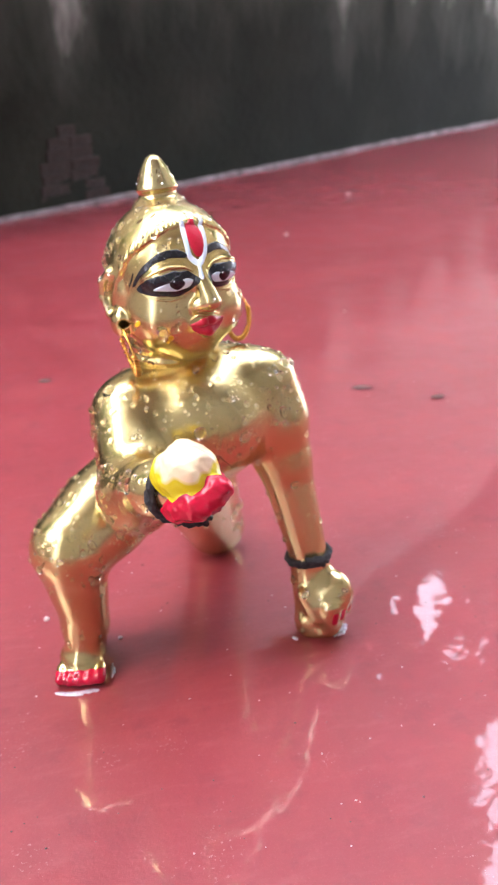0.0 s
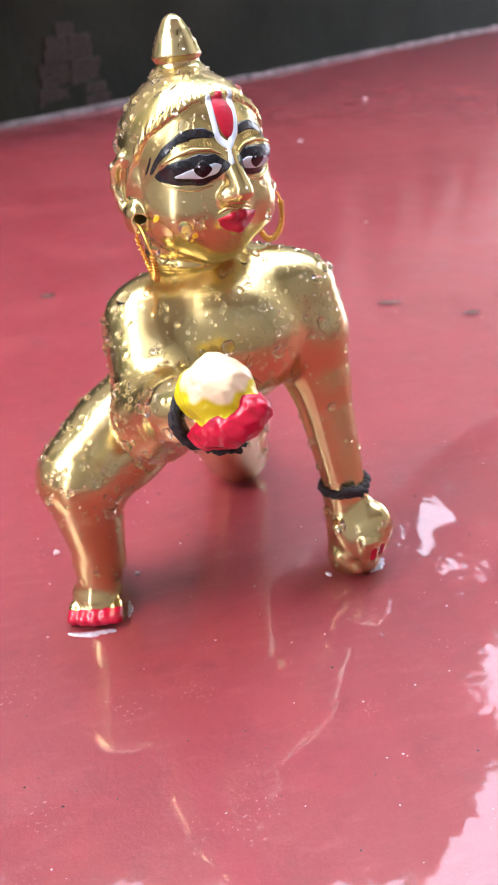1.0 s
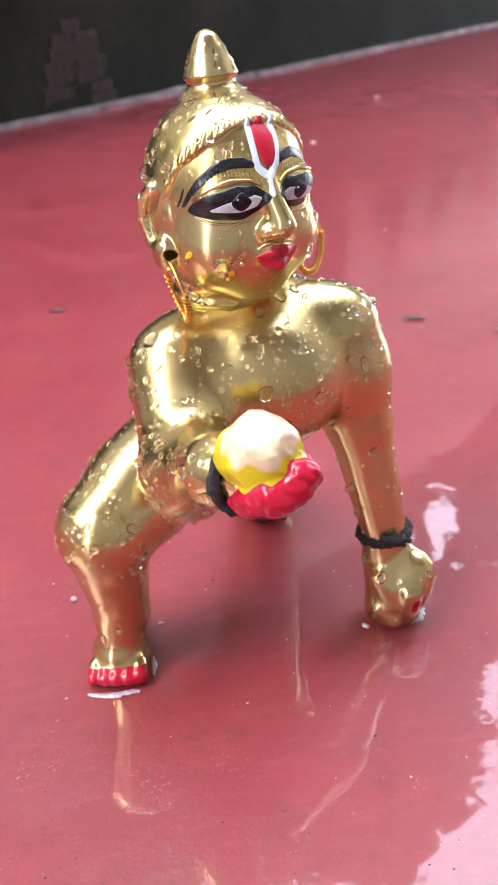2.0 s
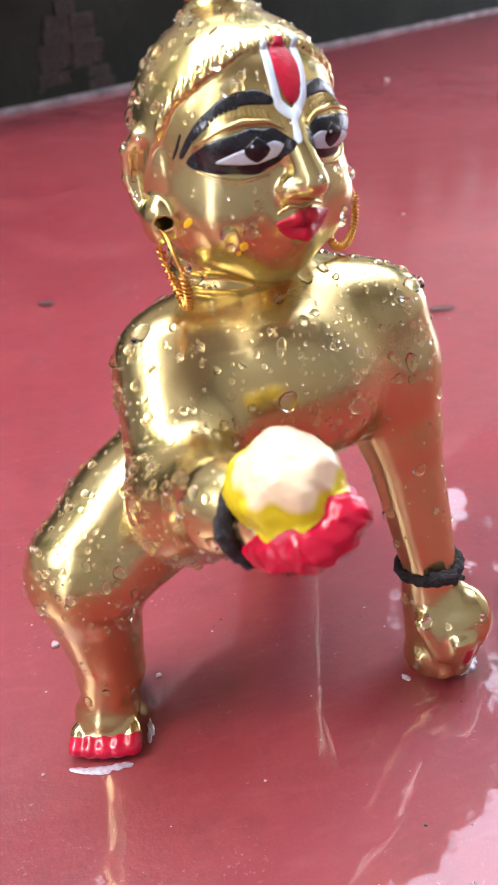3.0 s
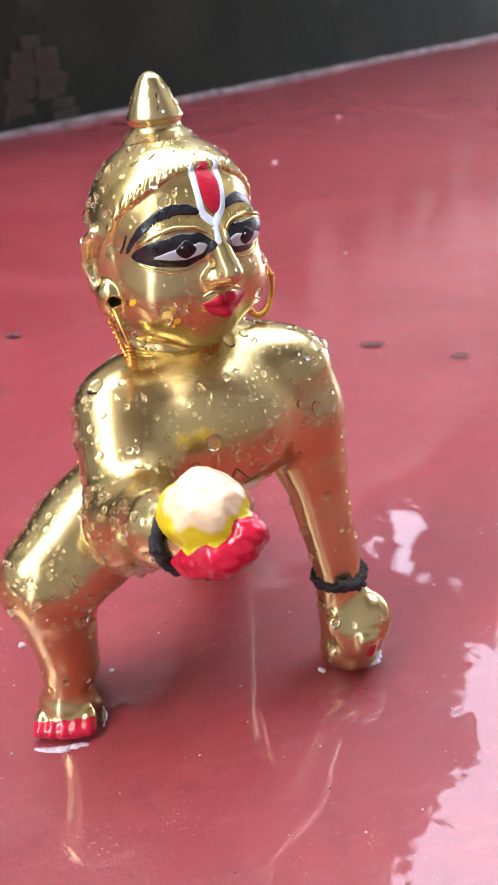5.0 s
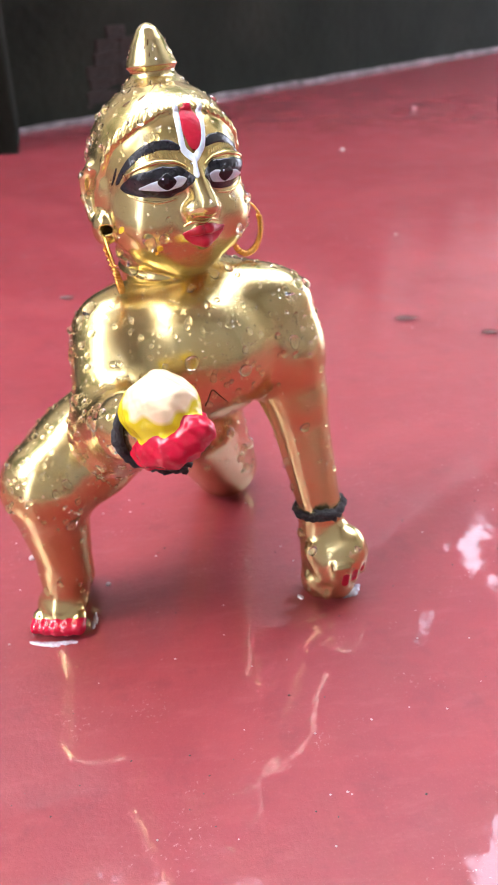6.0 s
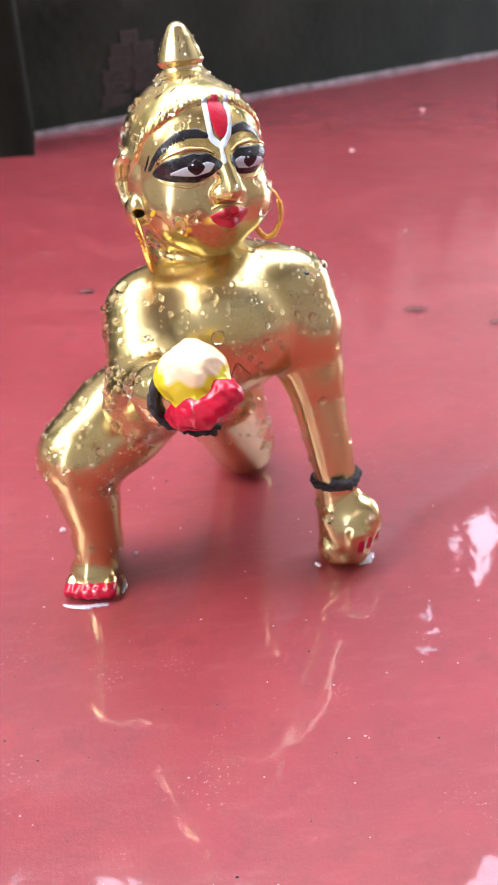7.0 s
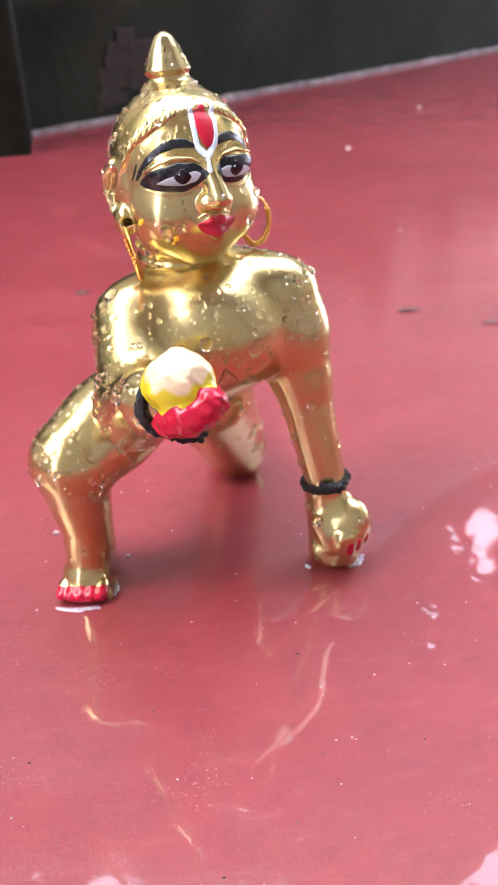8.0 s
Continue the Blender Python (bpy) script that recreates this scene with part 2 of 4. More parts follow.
def rough_wall(name, x0, x1, depth, top, material, ragged=0.03, seed=0.0):
    """A plastered wall, its face at y = 0, with an uneven face and a ragged top."""
    nx, nz = int((x1 - x0) / 0.04), int(top / 0.04)
    verts, faces = [], []
    for k, y in ((0, 0.0), (1, depth)):
        for i in range(nx + 1):
            x = x0 + (x1 - x0) * i / nx
            rag = ragged * (noise.noise((x * 7 + seed, 2.3, 0)) + 0.6 * noise.noise((x * 23 + seed, 5.1, 0)))
            for j in range(nz + 1):
                z = -0.02 + (top + rag + 0.02) * j / nz
                dy = 0.006 * noise.noise((x * 6 + seed, z * 6, 1.7)) if k == 0 else 0.0
                verts.append((x, y + dy, z))
    row = nz + 1
    side = (nx + 1) * row
    for i in range(nx):
        for j in range(nz):
            a = i * row + j
            faces.append((a, a + row, a + row + 1, a + 1))
            faces.append((side + a, side + a + 1, side + a + row + 1, side + a + row))
        a = i * row + nz
        faces.append((a, a + row, side + a + row, side + a))
    for i in (0, nx):
        for j in range(nz):
            a = i * row + j
            faces.append((a, a + 1, side + a + 1, side + a) if i == 0 else (a, side + a, side + a + 1, a + 1))
    return new(name, mesh_from(name, verts, faces, [material]))


wall_back = rough_wall("wall_north", 0.16, 3.2, 0.12, WALL_TOP, moss_wall, 0.05)
wall_back.matrix_world = wall_pose
tagged(wall_back, "damp cement wall black with moss and algae", "wall", kind="structure")
pier = rough_wall("wall_pier", -0.9, 0.0, 0.34, WALL_TOP, moss_wall, 0.05, 4.0)
pier.matrix_world = Matrix.Translation((-0.107, 1.095, 0)) @ pose(0, 0, 0, 0, 0, 4)
tagged(pier, "projecting pier of the mossy dark cement wall", "wall", kind="structure")
# unseen plain walls, added to block the sky; it stays open to the west above a low wall
for name, x0, x1, top, m4, label in (
    ("blocker_south", -2.2, 1.3, 5.0, Matrix.Translation((0, -1.0, 0)) @ pose(0, 0, 0, 0, 0, 180), "unseen tall plaster wall added to block the sky"),
    ("blocker_west", -0.35, 2.4, 0.95, Matrix.Translation((-1.55, 0, 0)) @ pose(0, 0, 0, 0, 0, 90), "unseen low plaster wall added under the open western sky"),
    ("blocker_corner", -1.0, -0.352, 4.2, Matrix.Translation((-1.55, 0, 0)) @ pose(0, 0, 0, 0, 0, 90), "unseen tall plaster wall added to block the sky"),
    ("blocker_east", -1.2, 1.9, 3.4, Matrix.Translation((2.05, 0, 0)) @ pose(0, 0, 0, 0, 0, -90), "unseen plaster side wall added to block the sky"),
):
    side = rough_wall(name, x0, x1, 0.12, top, blocker_plaster, 0.0, x1 * 7)
    side.matrix_world = m4
    tagged(side, label, "wall", kind="structure")

# unseen slab, added overhead to keep the bright zenith off the brass
bm = box_bm(-1.4, -1.1, 2.7, 2.2, 0.45, 2.82, 0.01)
tagged(part("overhead_blocker", bm, blocker_plaster, None), "unseen slab added overhead to block the sky", "eave", kind="structure")

# ---- the statue: one mesh from smoothly joined solids, in millimetres ----


def smin(a, b, k):
    h = np.clip(0.5 + 0.5 * (b - a) / k, 0, 1)
    return b + (a - b) * h - k * h * (1 - h)


def smax(a, b, k):
    return -smin(-a, -b, k)


def ball(P, c, r):
    return np.sqrt(((P - np.array(c, np.float32)) ** 2).sum(-1)) - r


def egg(P, c, r, turn=None):
    q = P - np.array(c, np.float32)
    if turn is not None:
        q = q @ np.array(Euler([radians(a) for a in turn]).to_matrix(), np.float32)
    r = np.array(r, np.float32)
    k0 = np.sqrt(((q / r) ** 2).sum(-1))
    k1 = np.sqrt(((q / (r * r)) ** 2).sum(-1)) + 1e-6
    return k0 * (k0 - 1) / k1


def limb(P, a, b, ra, rb):
    """A capsule whose radius runs from ra to rb."""
    a, b = np.array(a, np.float32), np.array(b, np.float32)
    ab = b - a
    h = np.clip(((P - a) @ ab) / (ab @ ab), 0, 1)
    return np.sqrt(((P - a - h[..., None] * ab) ** 2).sum(-1)) - (ra + (rb - ra) * h)


# how the statue stands on the floor: its own axes, scale and place
TURN = np.array(((0.97903324, -0.19823517, 0.04686923), (0.19418542, 0.97776131, 0.07921393), (-0.06152991, -0.06845175, 0.9957552)))
GROW, SHIFT = 1.0596879, np.array((60.7591, -25.1131, 16.3836))
_stand = TURN.T / GROW
_at = -(SHIFT * 0.001) @ TURN / GROW
STAND = Matrix([(*_stand[i], _at[i]) for i in range(3)] + [(0, 0, 0, 1)])


def height(P):
    """Height over the floor of places in the statue's own axes, in millimetres."""
    return (P - SHIFT.astype(np.float32)) @ TURN[:, 2].astype(np.float32) / GROW


def own(x, y, z):
    """A place in the room, in millimetres, in the statue's own axes."""
    return tuple(GROW * (TURN @ np.array((x, y, z), float)) + SHIFT)


HEAD = np.array((20.0, 345.0, 140.0))
YAW = radians(31)
LEAN = radians(4)
ACROSS, UP = np.array((math.cos(YAW), math.sin(YAW), 0)), np.array((0, 0, 1.0))
TO_HEAD = np.array((ACROSS * math.cos(LEAN) - UP * math.sin(LEAN), UP * math.cos(LEAN) + ACROSS * math.sin(LEAN), (math.sin(YAW), -math.cos(YAW), 0)))
HAIR_AZ = [0, 25, 47, 66, 79, 90, 110, 180]
HAIR_V = [20.5, 19.6, 16.2, 11.0, 2.0, -9.0, -19.0, -19.0]
BUN_S = [-6, 0, 2.2, 3.4, 4.6, 5.4, 6.4, 7.6, 10, 13, 16, 17.6]
BUN_R = [13, 9.6, 8.9, 7.2, 6.5, 6.8, 7.6, 7.1, 6.0, 4.7, 2.9, 1.0]
BUN_FROM, BUN_TO = np.array((1.4, 22.0, -7.4)), np.array((1.0, 39.0, -10.0))


def head_sdf(Q):
    """Q: across to the statue's left, up, ahead; from the middle of the head."""
    u, v, w = Q[..., 0], Q[..., 1], Q[..., 2]
    d = egg(Q, (0, 3.0, -0.5), (21.6, 21.8, 22.6))
    d = smin(d, egg(Q, (0, -9.2, 3.4), (21.2, 19.2, 20.2)), 5)
    for s in (-1, 1):
        d = smin(d, ball(Q, (s * 9.8 + 0.3, -11.2, 11.2), 10.4), 5)
        d = smin(d, egg(Q, (s * 9.6, 4.2, 17.2), (8.6, 5.0, 4.6), (0, s * 24, 0)), 1.6)
    d = smin(d, ball(Q, (0.0, -19.8, 14.0), 7.8), 6)
    # nose
    d = smin(d, limb(Q, (-0.2, 6.5, 20.8), (0.5, -2.8, 27.4), 2.3, 3.3), 2.6)
    d = smin(d, limb(Q, (-3.0, -4.3, 24.8), (3.8, -4.3, 24.8), 2.2, 2.2), 2.6)
    d = smax(d, -limb(Q, (-3.4, -7.9, 26.2), (4.2, -7.9, 26.2), 0.8, 0.8), 0.8)
    # mouth
    d = smin(d, ball(Q, (0.0, -12.0, 18.6), 6.8), 4)
    for sd in (-1, 1):
        d = smin(d, limb(Q, (sd * 5.6, -10.9, 22.6), (sd * 1.6, -10.0, 25.4), 0.9, 1.5), 0.9)
        d = smin(d, limb(Q, (sd * 4.2, -12.9, 23.0), (0, -13.6, 25.0), 1.3, 1.9), 0.9)
    # hair: a raised cap with a beaded edge over the brow
    az = np.degrees(np.arctan2(u, w))
    edge = v - np.interp(np.abs(az), HAIR_AZ, HAIR_V)
    cap = np.clip(edge / 1.6 + 0.5, 0, 1)
    cap = cap * cap * (3 - 2 * cap)
    bead = np.exp(-((edge - 1.9) / 1.5) ** 2) * (0.35 + 0.45 * np.sin(np.radians(az) * 62 + v * 0.25))
    near_face = np.clip((95 - np.abs(az)) / 12, 0, 1)
    d = d - 0.85 * cap - bead * near_face * 0.8
    # knot of hair
    axis = BUN_TO - BUN_FROM
    length = np.linalg.norm(axis)
    axis = axis / length
    s = (Q - BUN_FROM.astype(np.float32)) @ axis.astype(np.float32)
    rad = np.sqrt(np.maximum(((Q - BUN_FROM.astype(np.float32)) ** 2).sum(-1) - s * s, 0))
    bun = np.maximum(smax((rad - np.interp(s, BUN_S, BUN_R)) * 0.85, s - 17.5, 1.0), -6 - s)
    d = smin(d, bun, 1.3)
    # ears, with a hollow and a pierced lobe
    for sd in (-1, 1):
        e = egg(Q, (sd * 21.0, -4.6, 0.8), (2.2, 8.6, 5.4), (12, 0, 0))
        rim = [(20.4, 4.2, 3.6), (22.6, 4.4, -0.6), (24.0, 0.6, -4.2), (24.0, -5.4, -4.6), (23.2, -10.8, -2.0), (22.2, -13.6, 2.0)]
        for p, q in zip(rim, rim[1:]):
            e = smin(e, limb(Q, (sd * p[0], p[1], p[2]), (sd * q[0], q[1], q[2]), 1.6, 1.6), 0.9)
        e = smin(e, egg(Q, (sd * 22.4, -12.2, 4.0), (3.4, 5.2, 4.8)), 1.5)
        d = smin(d, e, 1.5)
        d = smax(d, -limb(Q, (sd * 28.0, -11.6, 9.6), (sd * 14.0, -11.6, 4.4), 1.35, 1.35), 0.4)
    # neck with two folds
    ring = 0.7 * np.exp(-((v + 24.6) / 0.9) ** 2) + 0.9 * np.exp(-((v + 28.4) / 1.1) ** 2)
    neck = np.sqrt((u / 1.04) ** 2 + (w + 1.0) ** 2) - (15.2 + ring)
    neck = np.maximum(neck, np.maximum(v + 12, -40 - v))
    return smin(d, neck, 1.6)


def body_sdf(P):
    x, y, z = P[..., 0], P[..., 1], P[..., 2]
    # trunk, leaning forward over its arms
    d = egg(P, (23, 335, 86), (29, 26, 25))
    d = smin(d, limb(P, (22, 341, 84), (19, 360, 64), 23, 22), 8)
    d = smin(d, limb(P, (22, 343, 92), (22, 345, 103), 19, 14), 8)
    d = smin(d, limb(P, (6, 334, 95), (39, 343, 98), 12.5, 12.4), 7)
    # arm that carries the ball
    d = smin(d, limb(P, (-0.6, 326, 95.5), (3.0, 298, 80), 13.0, 12.2), 9)
    d = smin(d, limb(P, (3.0, 296, 78.5), (13, 278, 93.2), 12.4, 9.0), 7)
    d = smin(d, limb(P, (13, 278, 93.5), (20, 270, 97), 8.6, 7.0), 4)
    # arm on the floor
    d = smin(d, ball(P, (53.0, 341.4, 80), 11.7), 6)
    d = smin(d, limb(P, (50.8, 344, 95.0), (55.6, 338.2, 63), 12.1, 10.6), 9)
    d = smin(d, limb(P, (55.6, 338.2, 63), (62.8, 327.5, 24), 10.6, 7.7), 4)
    fx, fy, fz = 1.2, 9.7, -11.0
    fist = limb(P, (62 + fx, 317 + fy, 30 + fz), (62.8 + fx, 310 + fy, 8 + fz), 8.2, 8.2)
    back = egg(P, (68.8 + fx, 309.5 + fy, 19.0 + fz), (9.4, 9.8, 10.4), (0, 25, 0))
    # flat back of the hand and a ridge of knuckles
    for n, r in (((-0.20, -0.60, 0.76), 8.0), ((0.2, -0.95, 0.1), 8.6)):
        n = np.array(n, np.float32)
        back = smax(back, (P - np.array((68.8 + fx, 309.5 + fy, 19.0 + fz), np.float32)) @ (n / np.linalg.norm(n)) - r, 3.6)
    fist = smin(fist, back, 3.6)
    for i in range(4):
        fist = smin(fist, limb(P, (67.6 + fx + 3.0 * i, 300.9 + fy + 0.95 * i * i, 18.5 + fz), (66.8 + fx + 3.0 * i, 302.0 + fy + 0.95 * i * i, 9.0 + fz), 2.3, 2.1), 1.5)
    fist = smin(fist, limb(P, (58.4 + fx, 306 + fy, 22 + fz), (63.0 + fx, 302.6 + fy, 13 + fz), 2.9, 2.5), 3.0)
    fist = smin(fist, limb(P, (58.0 + fx, 304.5 + fy, 10 + fz), (63.5 + fx, 301.8 + fy, 5.0 + fz), 2.6, 2.3), 2.6)
    fist = smin(fist, limb(P, (61.5 + fx, 309.5 + fy, 5 + fz), (67 + fx, 308.5 + fy, 5 + fz), 7.4, 7.0), 2)
    d = smin(d, fist, 2.5)
    # bent leg with the foot on the floor
    gx, gy, gz = -2.2, 4.0, -4.5
    leg = limb(P, (-25.0, 307, 53.0), (0, 337, 63.2), 15.0, 18.0)
    leg = smin(leg, ball(P, (-15.0, 320, 55.8), 15.0), 10)
    leg = smin(leg, limb(P, (-26.9, 306.5, 50.4), (-27.2, 307.5, 15), 13.8, 9.0), 5)
    foot = limb(P, (-27.8 + gx, 298 + gy, 5 + gz), (-26.5 + gx, 310 + gy, 9 + gz), 6.4, 8.2)
    foot = smin(foot, egg(P, (-28.2 + gx, 299 + gy, 5.8 + gz), (9.2, 8, 5.8)), 3)
    for i in range(5):
        foot = smin(foot, limb(P, (-35.8 + gx + 3.8 * i, 293 + gy, 4.8 + gz), (-36.0 + gx + 3.8 * i, 289.0 + gy - 1.4 * math.sin(0.35 + 0.6 * i), 3.3 + gz), 2.1, 2.2 + 0.12 * i), 1.5)
    foot = smin(foot, limb(P, (-26.4 + gx, 303 + gy, 17 + gz), (-27.8 + gx, 296.5 + gy, 6.5 + gz), 7.4, 5.6), 3)
    leg = smin(leg, foot, 6)
    d = smin(d, leg, 1.6)
    # leg that kneels, its shin lying back on the floor
    knee = limb(P, (18, 347, 51), own(40, 386, 13.5), 18, 13.9)
    knee = smin(knee, limb(P, own(40.5, 388, 12), own(40, 440, 9), 12.9, 8.5), 4)
    knee = smin(knee, egg(P, own(39, 450, 8), (8, 13, 8)), 3)
    d = smin(d, knee, 4)
    return np.maximum(d, -height(P))


BALL_AT = (23.5, 270, 103)


def lumps(P, f, amp):
    """Irregular dents, as of a hand-rolled sweet."""
    a = P @ np.array((0.80, 0.50, 0.33), np.float32)
    b = P @ np.array((-0.40, 0.85, 0.35), np.float32)
    c = P @ np.array((0.30, -0.45, 0.84), np.float32)
    wave = np.sin(f * a + 1.7 * np.sin(0.63 * f * b + 0.4)) + 0.7 * np.sin(1.37 * f * c + 1.3 * np.sin(0.8 * f * a)) + 0.4 * np.sin(2.1 * f * b + 1.1 * np.sin(1.3 * f * c))
    return amp * wave


def palm_sdf(P):
    """The painted hand below the ball."""
    d = egg(P, (26.5, 265.5, 97.4), (10.4, 8.6, 6.4), (0, -20, 0))
    d = smin(d, ball(P, (33.2, 264.5, 100.5), 4.0), 2)
    d = smin(d, ball(P, (19.5, 266, 93.0), 4.2), 2)
    return d + lumps(P, 0.95, 0.26) + lumps(P + 3.1, 2.1, 0.09)


def sweet_sdf(P):
    """A ball with a flattened, facetted skin."""
    q = P - np.array(BALL_AT, np.float32)
    d = egg(P, BALL_AT, (10.6, 10.2, 10.6))
    for n, r in (((0.1, -0.35, 0.93), 9.6), ((-0.75, -0.5, 0.43), 9.3), ((-0.2, -0.97, 0.15), 9.2), ((0.7, -0.6, 0.4), 9.4), ((0.55, 0.2, 0.8), 9.6), ((-0.6, 0.3, 0.74), 9.4), ((-0.7, -0.6, -0.3), 9.2)):
        n = np.array(n, np.float32)
        d = smax(d, q @ (n / np.linalg.norm(n)) - r, 0.9)
    return d + lumps(P, 0.8, 0.16) + lumps(P + 1.7, 1.9, 0.08)


def hold_sdf(P):
    return smin(palm_sdf(P), sweet_sdf(P), 0.8)


def polygonise(sdf, lo, hi, step):
    """Surface nets: a quad mesh where sdf is nought, drawn onto it."""
    axes = [np.arange(a, b + step, step, dtype=np.float32) for a, b in zip(lo, hi)]
    shape = tuple(len(a) for a in axes)
    val = np.empty(shape, np.float32)
    for i0 in range(0, shape[0], 24):
        X = np.stack(np.meshgrid(axes[0][i0:i0 + 24], axes[1], axes[2], indexing="ij"), -1)
        val[i0:i0 + 24] = sdf(X)
    neg = val < 0
    count = np.zeros(tuple(n - 1 for n in shape), np.int8)
    corners = [(i, j, k) for i in (0, 1) for j in (0, 1) for k in (0, 1)]
    for i, j, k in corners:
        count += neg[i:shape[0] - 1 + i, j:shape[1] - 1 + j, k:shape[2] - 1 + k]
    cells = np.argwhere((count > 0) & (count < 8))
    index = -np.ones(count.shape, np.int32)
    index[tuple(cells.T)] = np.arange(len(cells))
    total, hits = np.zeros((len(cells), 3)), np.zeros(len(cells))
    for c in corners:
        for ax in range(3):
            if c[ax]:
                continue
            e = list(c)
            e[ax] = 1
            va = val[tuple((cells + c).T)]
            vb = val[tuple((cells + e).T)]
            cut = (va < 0) != (vb < 0)
            t = np.where(cut, va / np.where(cut, va - vb, 1), 0)
            q = np.tile(np.array(c, float), (len(cells), 1))
            q[:, ax] = t
            total += q * cut[:, None]
            hits += cut
    verts = (cells + total / hits[:, None]) * step + np.array([a[0] for a in axes])
    faces = []
    for ax in range(3):
        b1, b2 = (ax + 1) % 3, (ax + 2) % 3
        a = [slice(None)] * 3
        c = [slice(None)] * 3
        a[ax], c[ax] = slice(0, -1), slice(1, None)
        first, second = neg[tuple(a)], neg[tuple(c)]
        for flip in (False, True):
            e = np.argwhere((first & ~second) if not flip else (~first & second))
            e = e[(e[:, b1] > 0) & (e[:, b2] > 0) & (e[:, b1] < shape[b1] - 1) & (e[:, b2] < shape[b2] - 1)]
            quad = []
            for o1, o2 in ((-1, -1), (0, -1), (0, 0), (-1, 0)):
                q = e.copy()
                q[:, b1] += o1
                q[:, b2] += o2
                quad.append(index[tuple(q.T)])
            quad = np.stack(quad, -1)
            faces.append(quad[:, ::-1] if flip else quad)
    faces = np.concatenate(faces)
    faces = faces[(faces >= 0).all(1)]
    verts = verts.astype(np.float32)
    for _ in range(2):
        verts = (verts - np.clip(sdf(verts), -0.4, 0.4)[:, None] * slope(sdf, verts)).astype(np.float32)
    return verts, faces


def slope(sdf, P, h=0.25):
    g = np.stack([sdf(P + np.eye(3, dtype=np.float32)[i] * h) - sdf(P - np.eye(3, dtype=np.float32)[i] * h) for i in range(3)], -1)
    return g / (np.linalg.norm(g, axis=-1, keepdims=True) + 1e-9)


def head_to_world(Q):
    return Q @ TO_HEAD + HEAD


def march(sdf, start, way, far=40.0):
    """Where rays from outside first meet the surface."""
    s = np.zeros(len(start))
    for _ in range(60):
        s += np.clip(sdf((start + s[:, None] * way).astype(np.float32)) * 0.7, -1, 2)
    return start + np.minimum(s, far)[:, None] * way


def stroke_grid(points, widths, along=28, across=7, step=0.0):
    """A brush stroke in a flat chart: a line through points with a half-width at each."""
    p, n = np.array(points, float), len(points)
    seg = np.r_[0, np.cumsum(np.linalg.norm(np.diff(p, axis=0), axis=1))]
    if step:
        along = max(9, min(160, int(seg[-1] / step)))
        across = max(7, min(27, 2 * int(max(widths) / step) + 3))
    s = np.linspace(0, seg[-1], along)
    # a smooth line through the points
    fit = np.stack([np.interp(s, seg, p[:, i]) for i in range(2)], -1)
    for _ in range(max(3, along // 8) if n > 2 else 0):
        fit[1:-1] = 0.25 * fit[:-2] + 0.5 * fit[1:-1] + 0.25 * fit[2:]
    half = np.interp(s, seg, widths)
    half = half * np.minimum(1, np.sqrt(np.clip(np.minimum(s, seg[-1] - s) / (np.maximum(half, 1e-3)), 0.02, 1)))
    tang = np.gradient(fit, axis=0)
    tang /= np.linalg.norm(tang, axis=1, keepdims=True) + 1e-9
    side = np.stack([-tang[:, 1], tang[:, 0]], -1)
    e = np.linspace(-1, 1, across)
    wob = 1 + 0.04 * np.sin(s * 0.9 + points[0][0])
    grid = fit[:, None, :] + side[:, None, :] * (half * wob)[:, None, None] * e[None, :, None]
    return grid, np.tile(1 - e ** 2, (along, 1))


class Paint:
    """Collects strokes of paint as thin raised skins on the statue."""

    def __init__(self):
        self.verts, self.faces, self.mats, self.n = [], [], [], 0

    def add(self, places, normals, lift, shape, material):
        a, b = shape
        self.verts.append(places + normals * lift[:, None])
        ids = np.arange(a * b).reshape(a, b) + self.n
        q = np.stack([ids[:-1, :-1], ids[1:, :-1], ids[1:, 1:], ids[:-1, 1:]], -1).reshape(-1, 4)
        self.faces.append(q)
        self.mats += [material] * len(q)
        self.n += a * b

    def on_face(self, points, widths, material, base=0.10, height=0.25, along=28, across=7):
        """points: degrees round the head's axis, millimetres up; widths in millimetres."""
        mm = 0.40
        grid, dome = stroke_grid([(a * mm, v) for a, v in points], widths, along, across, 0.33)
        az, v = np.radians(grid[..., 0].ravel() / mm), grid[..., 1].ravel()
        way = np.stack([np.sin(az), np.zeros_like(az), np.cos(az)], -1)
        start = way * 44 + np.stack([np.zeros_like(v), v, np.zeros_like(v)], -1)
        q = march(head_sdf, start, -way)
        n = slope(head_sdf, q.astype(np.float32))
        self.add(head_to_world(q), n @ TO_HEAD, base + height * np.sqrt(dome.ravel()) - 0.3 * (dome.ravel() <= 0), grid.shape[:2], material)

    def on_body(self, points, widths, material, base=0.05, height=0.15, along=20, across=5, from_y=293.0):
        """points: x and z in millimetres, on the side that faces south."""
        grid, dome = stroke_grid(points, widths, along, across)
        x, z = grid[..., 0].ravel(), grid[..., 1].ravel()
        start = np.stack([x, np.full_like(x, from_y), z], -1)
        q = march(body_sdf, start, np.tile((0.0, 1.0, 0.0), (len(x), 1)), 70.0)
        n = slope(body_sdf, q.astype(np.float32))
        self.add(q, n, base + height * dome.ravel() - 0.3 * (dome.ravel() <= 0), grid.shape[:2], material)


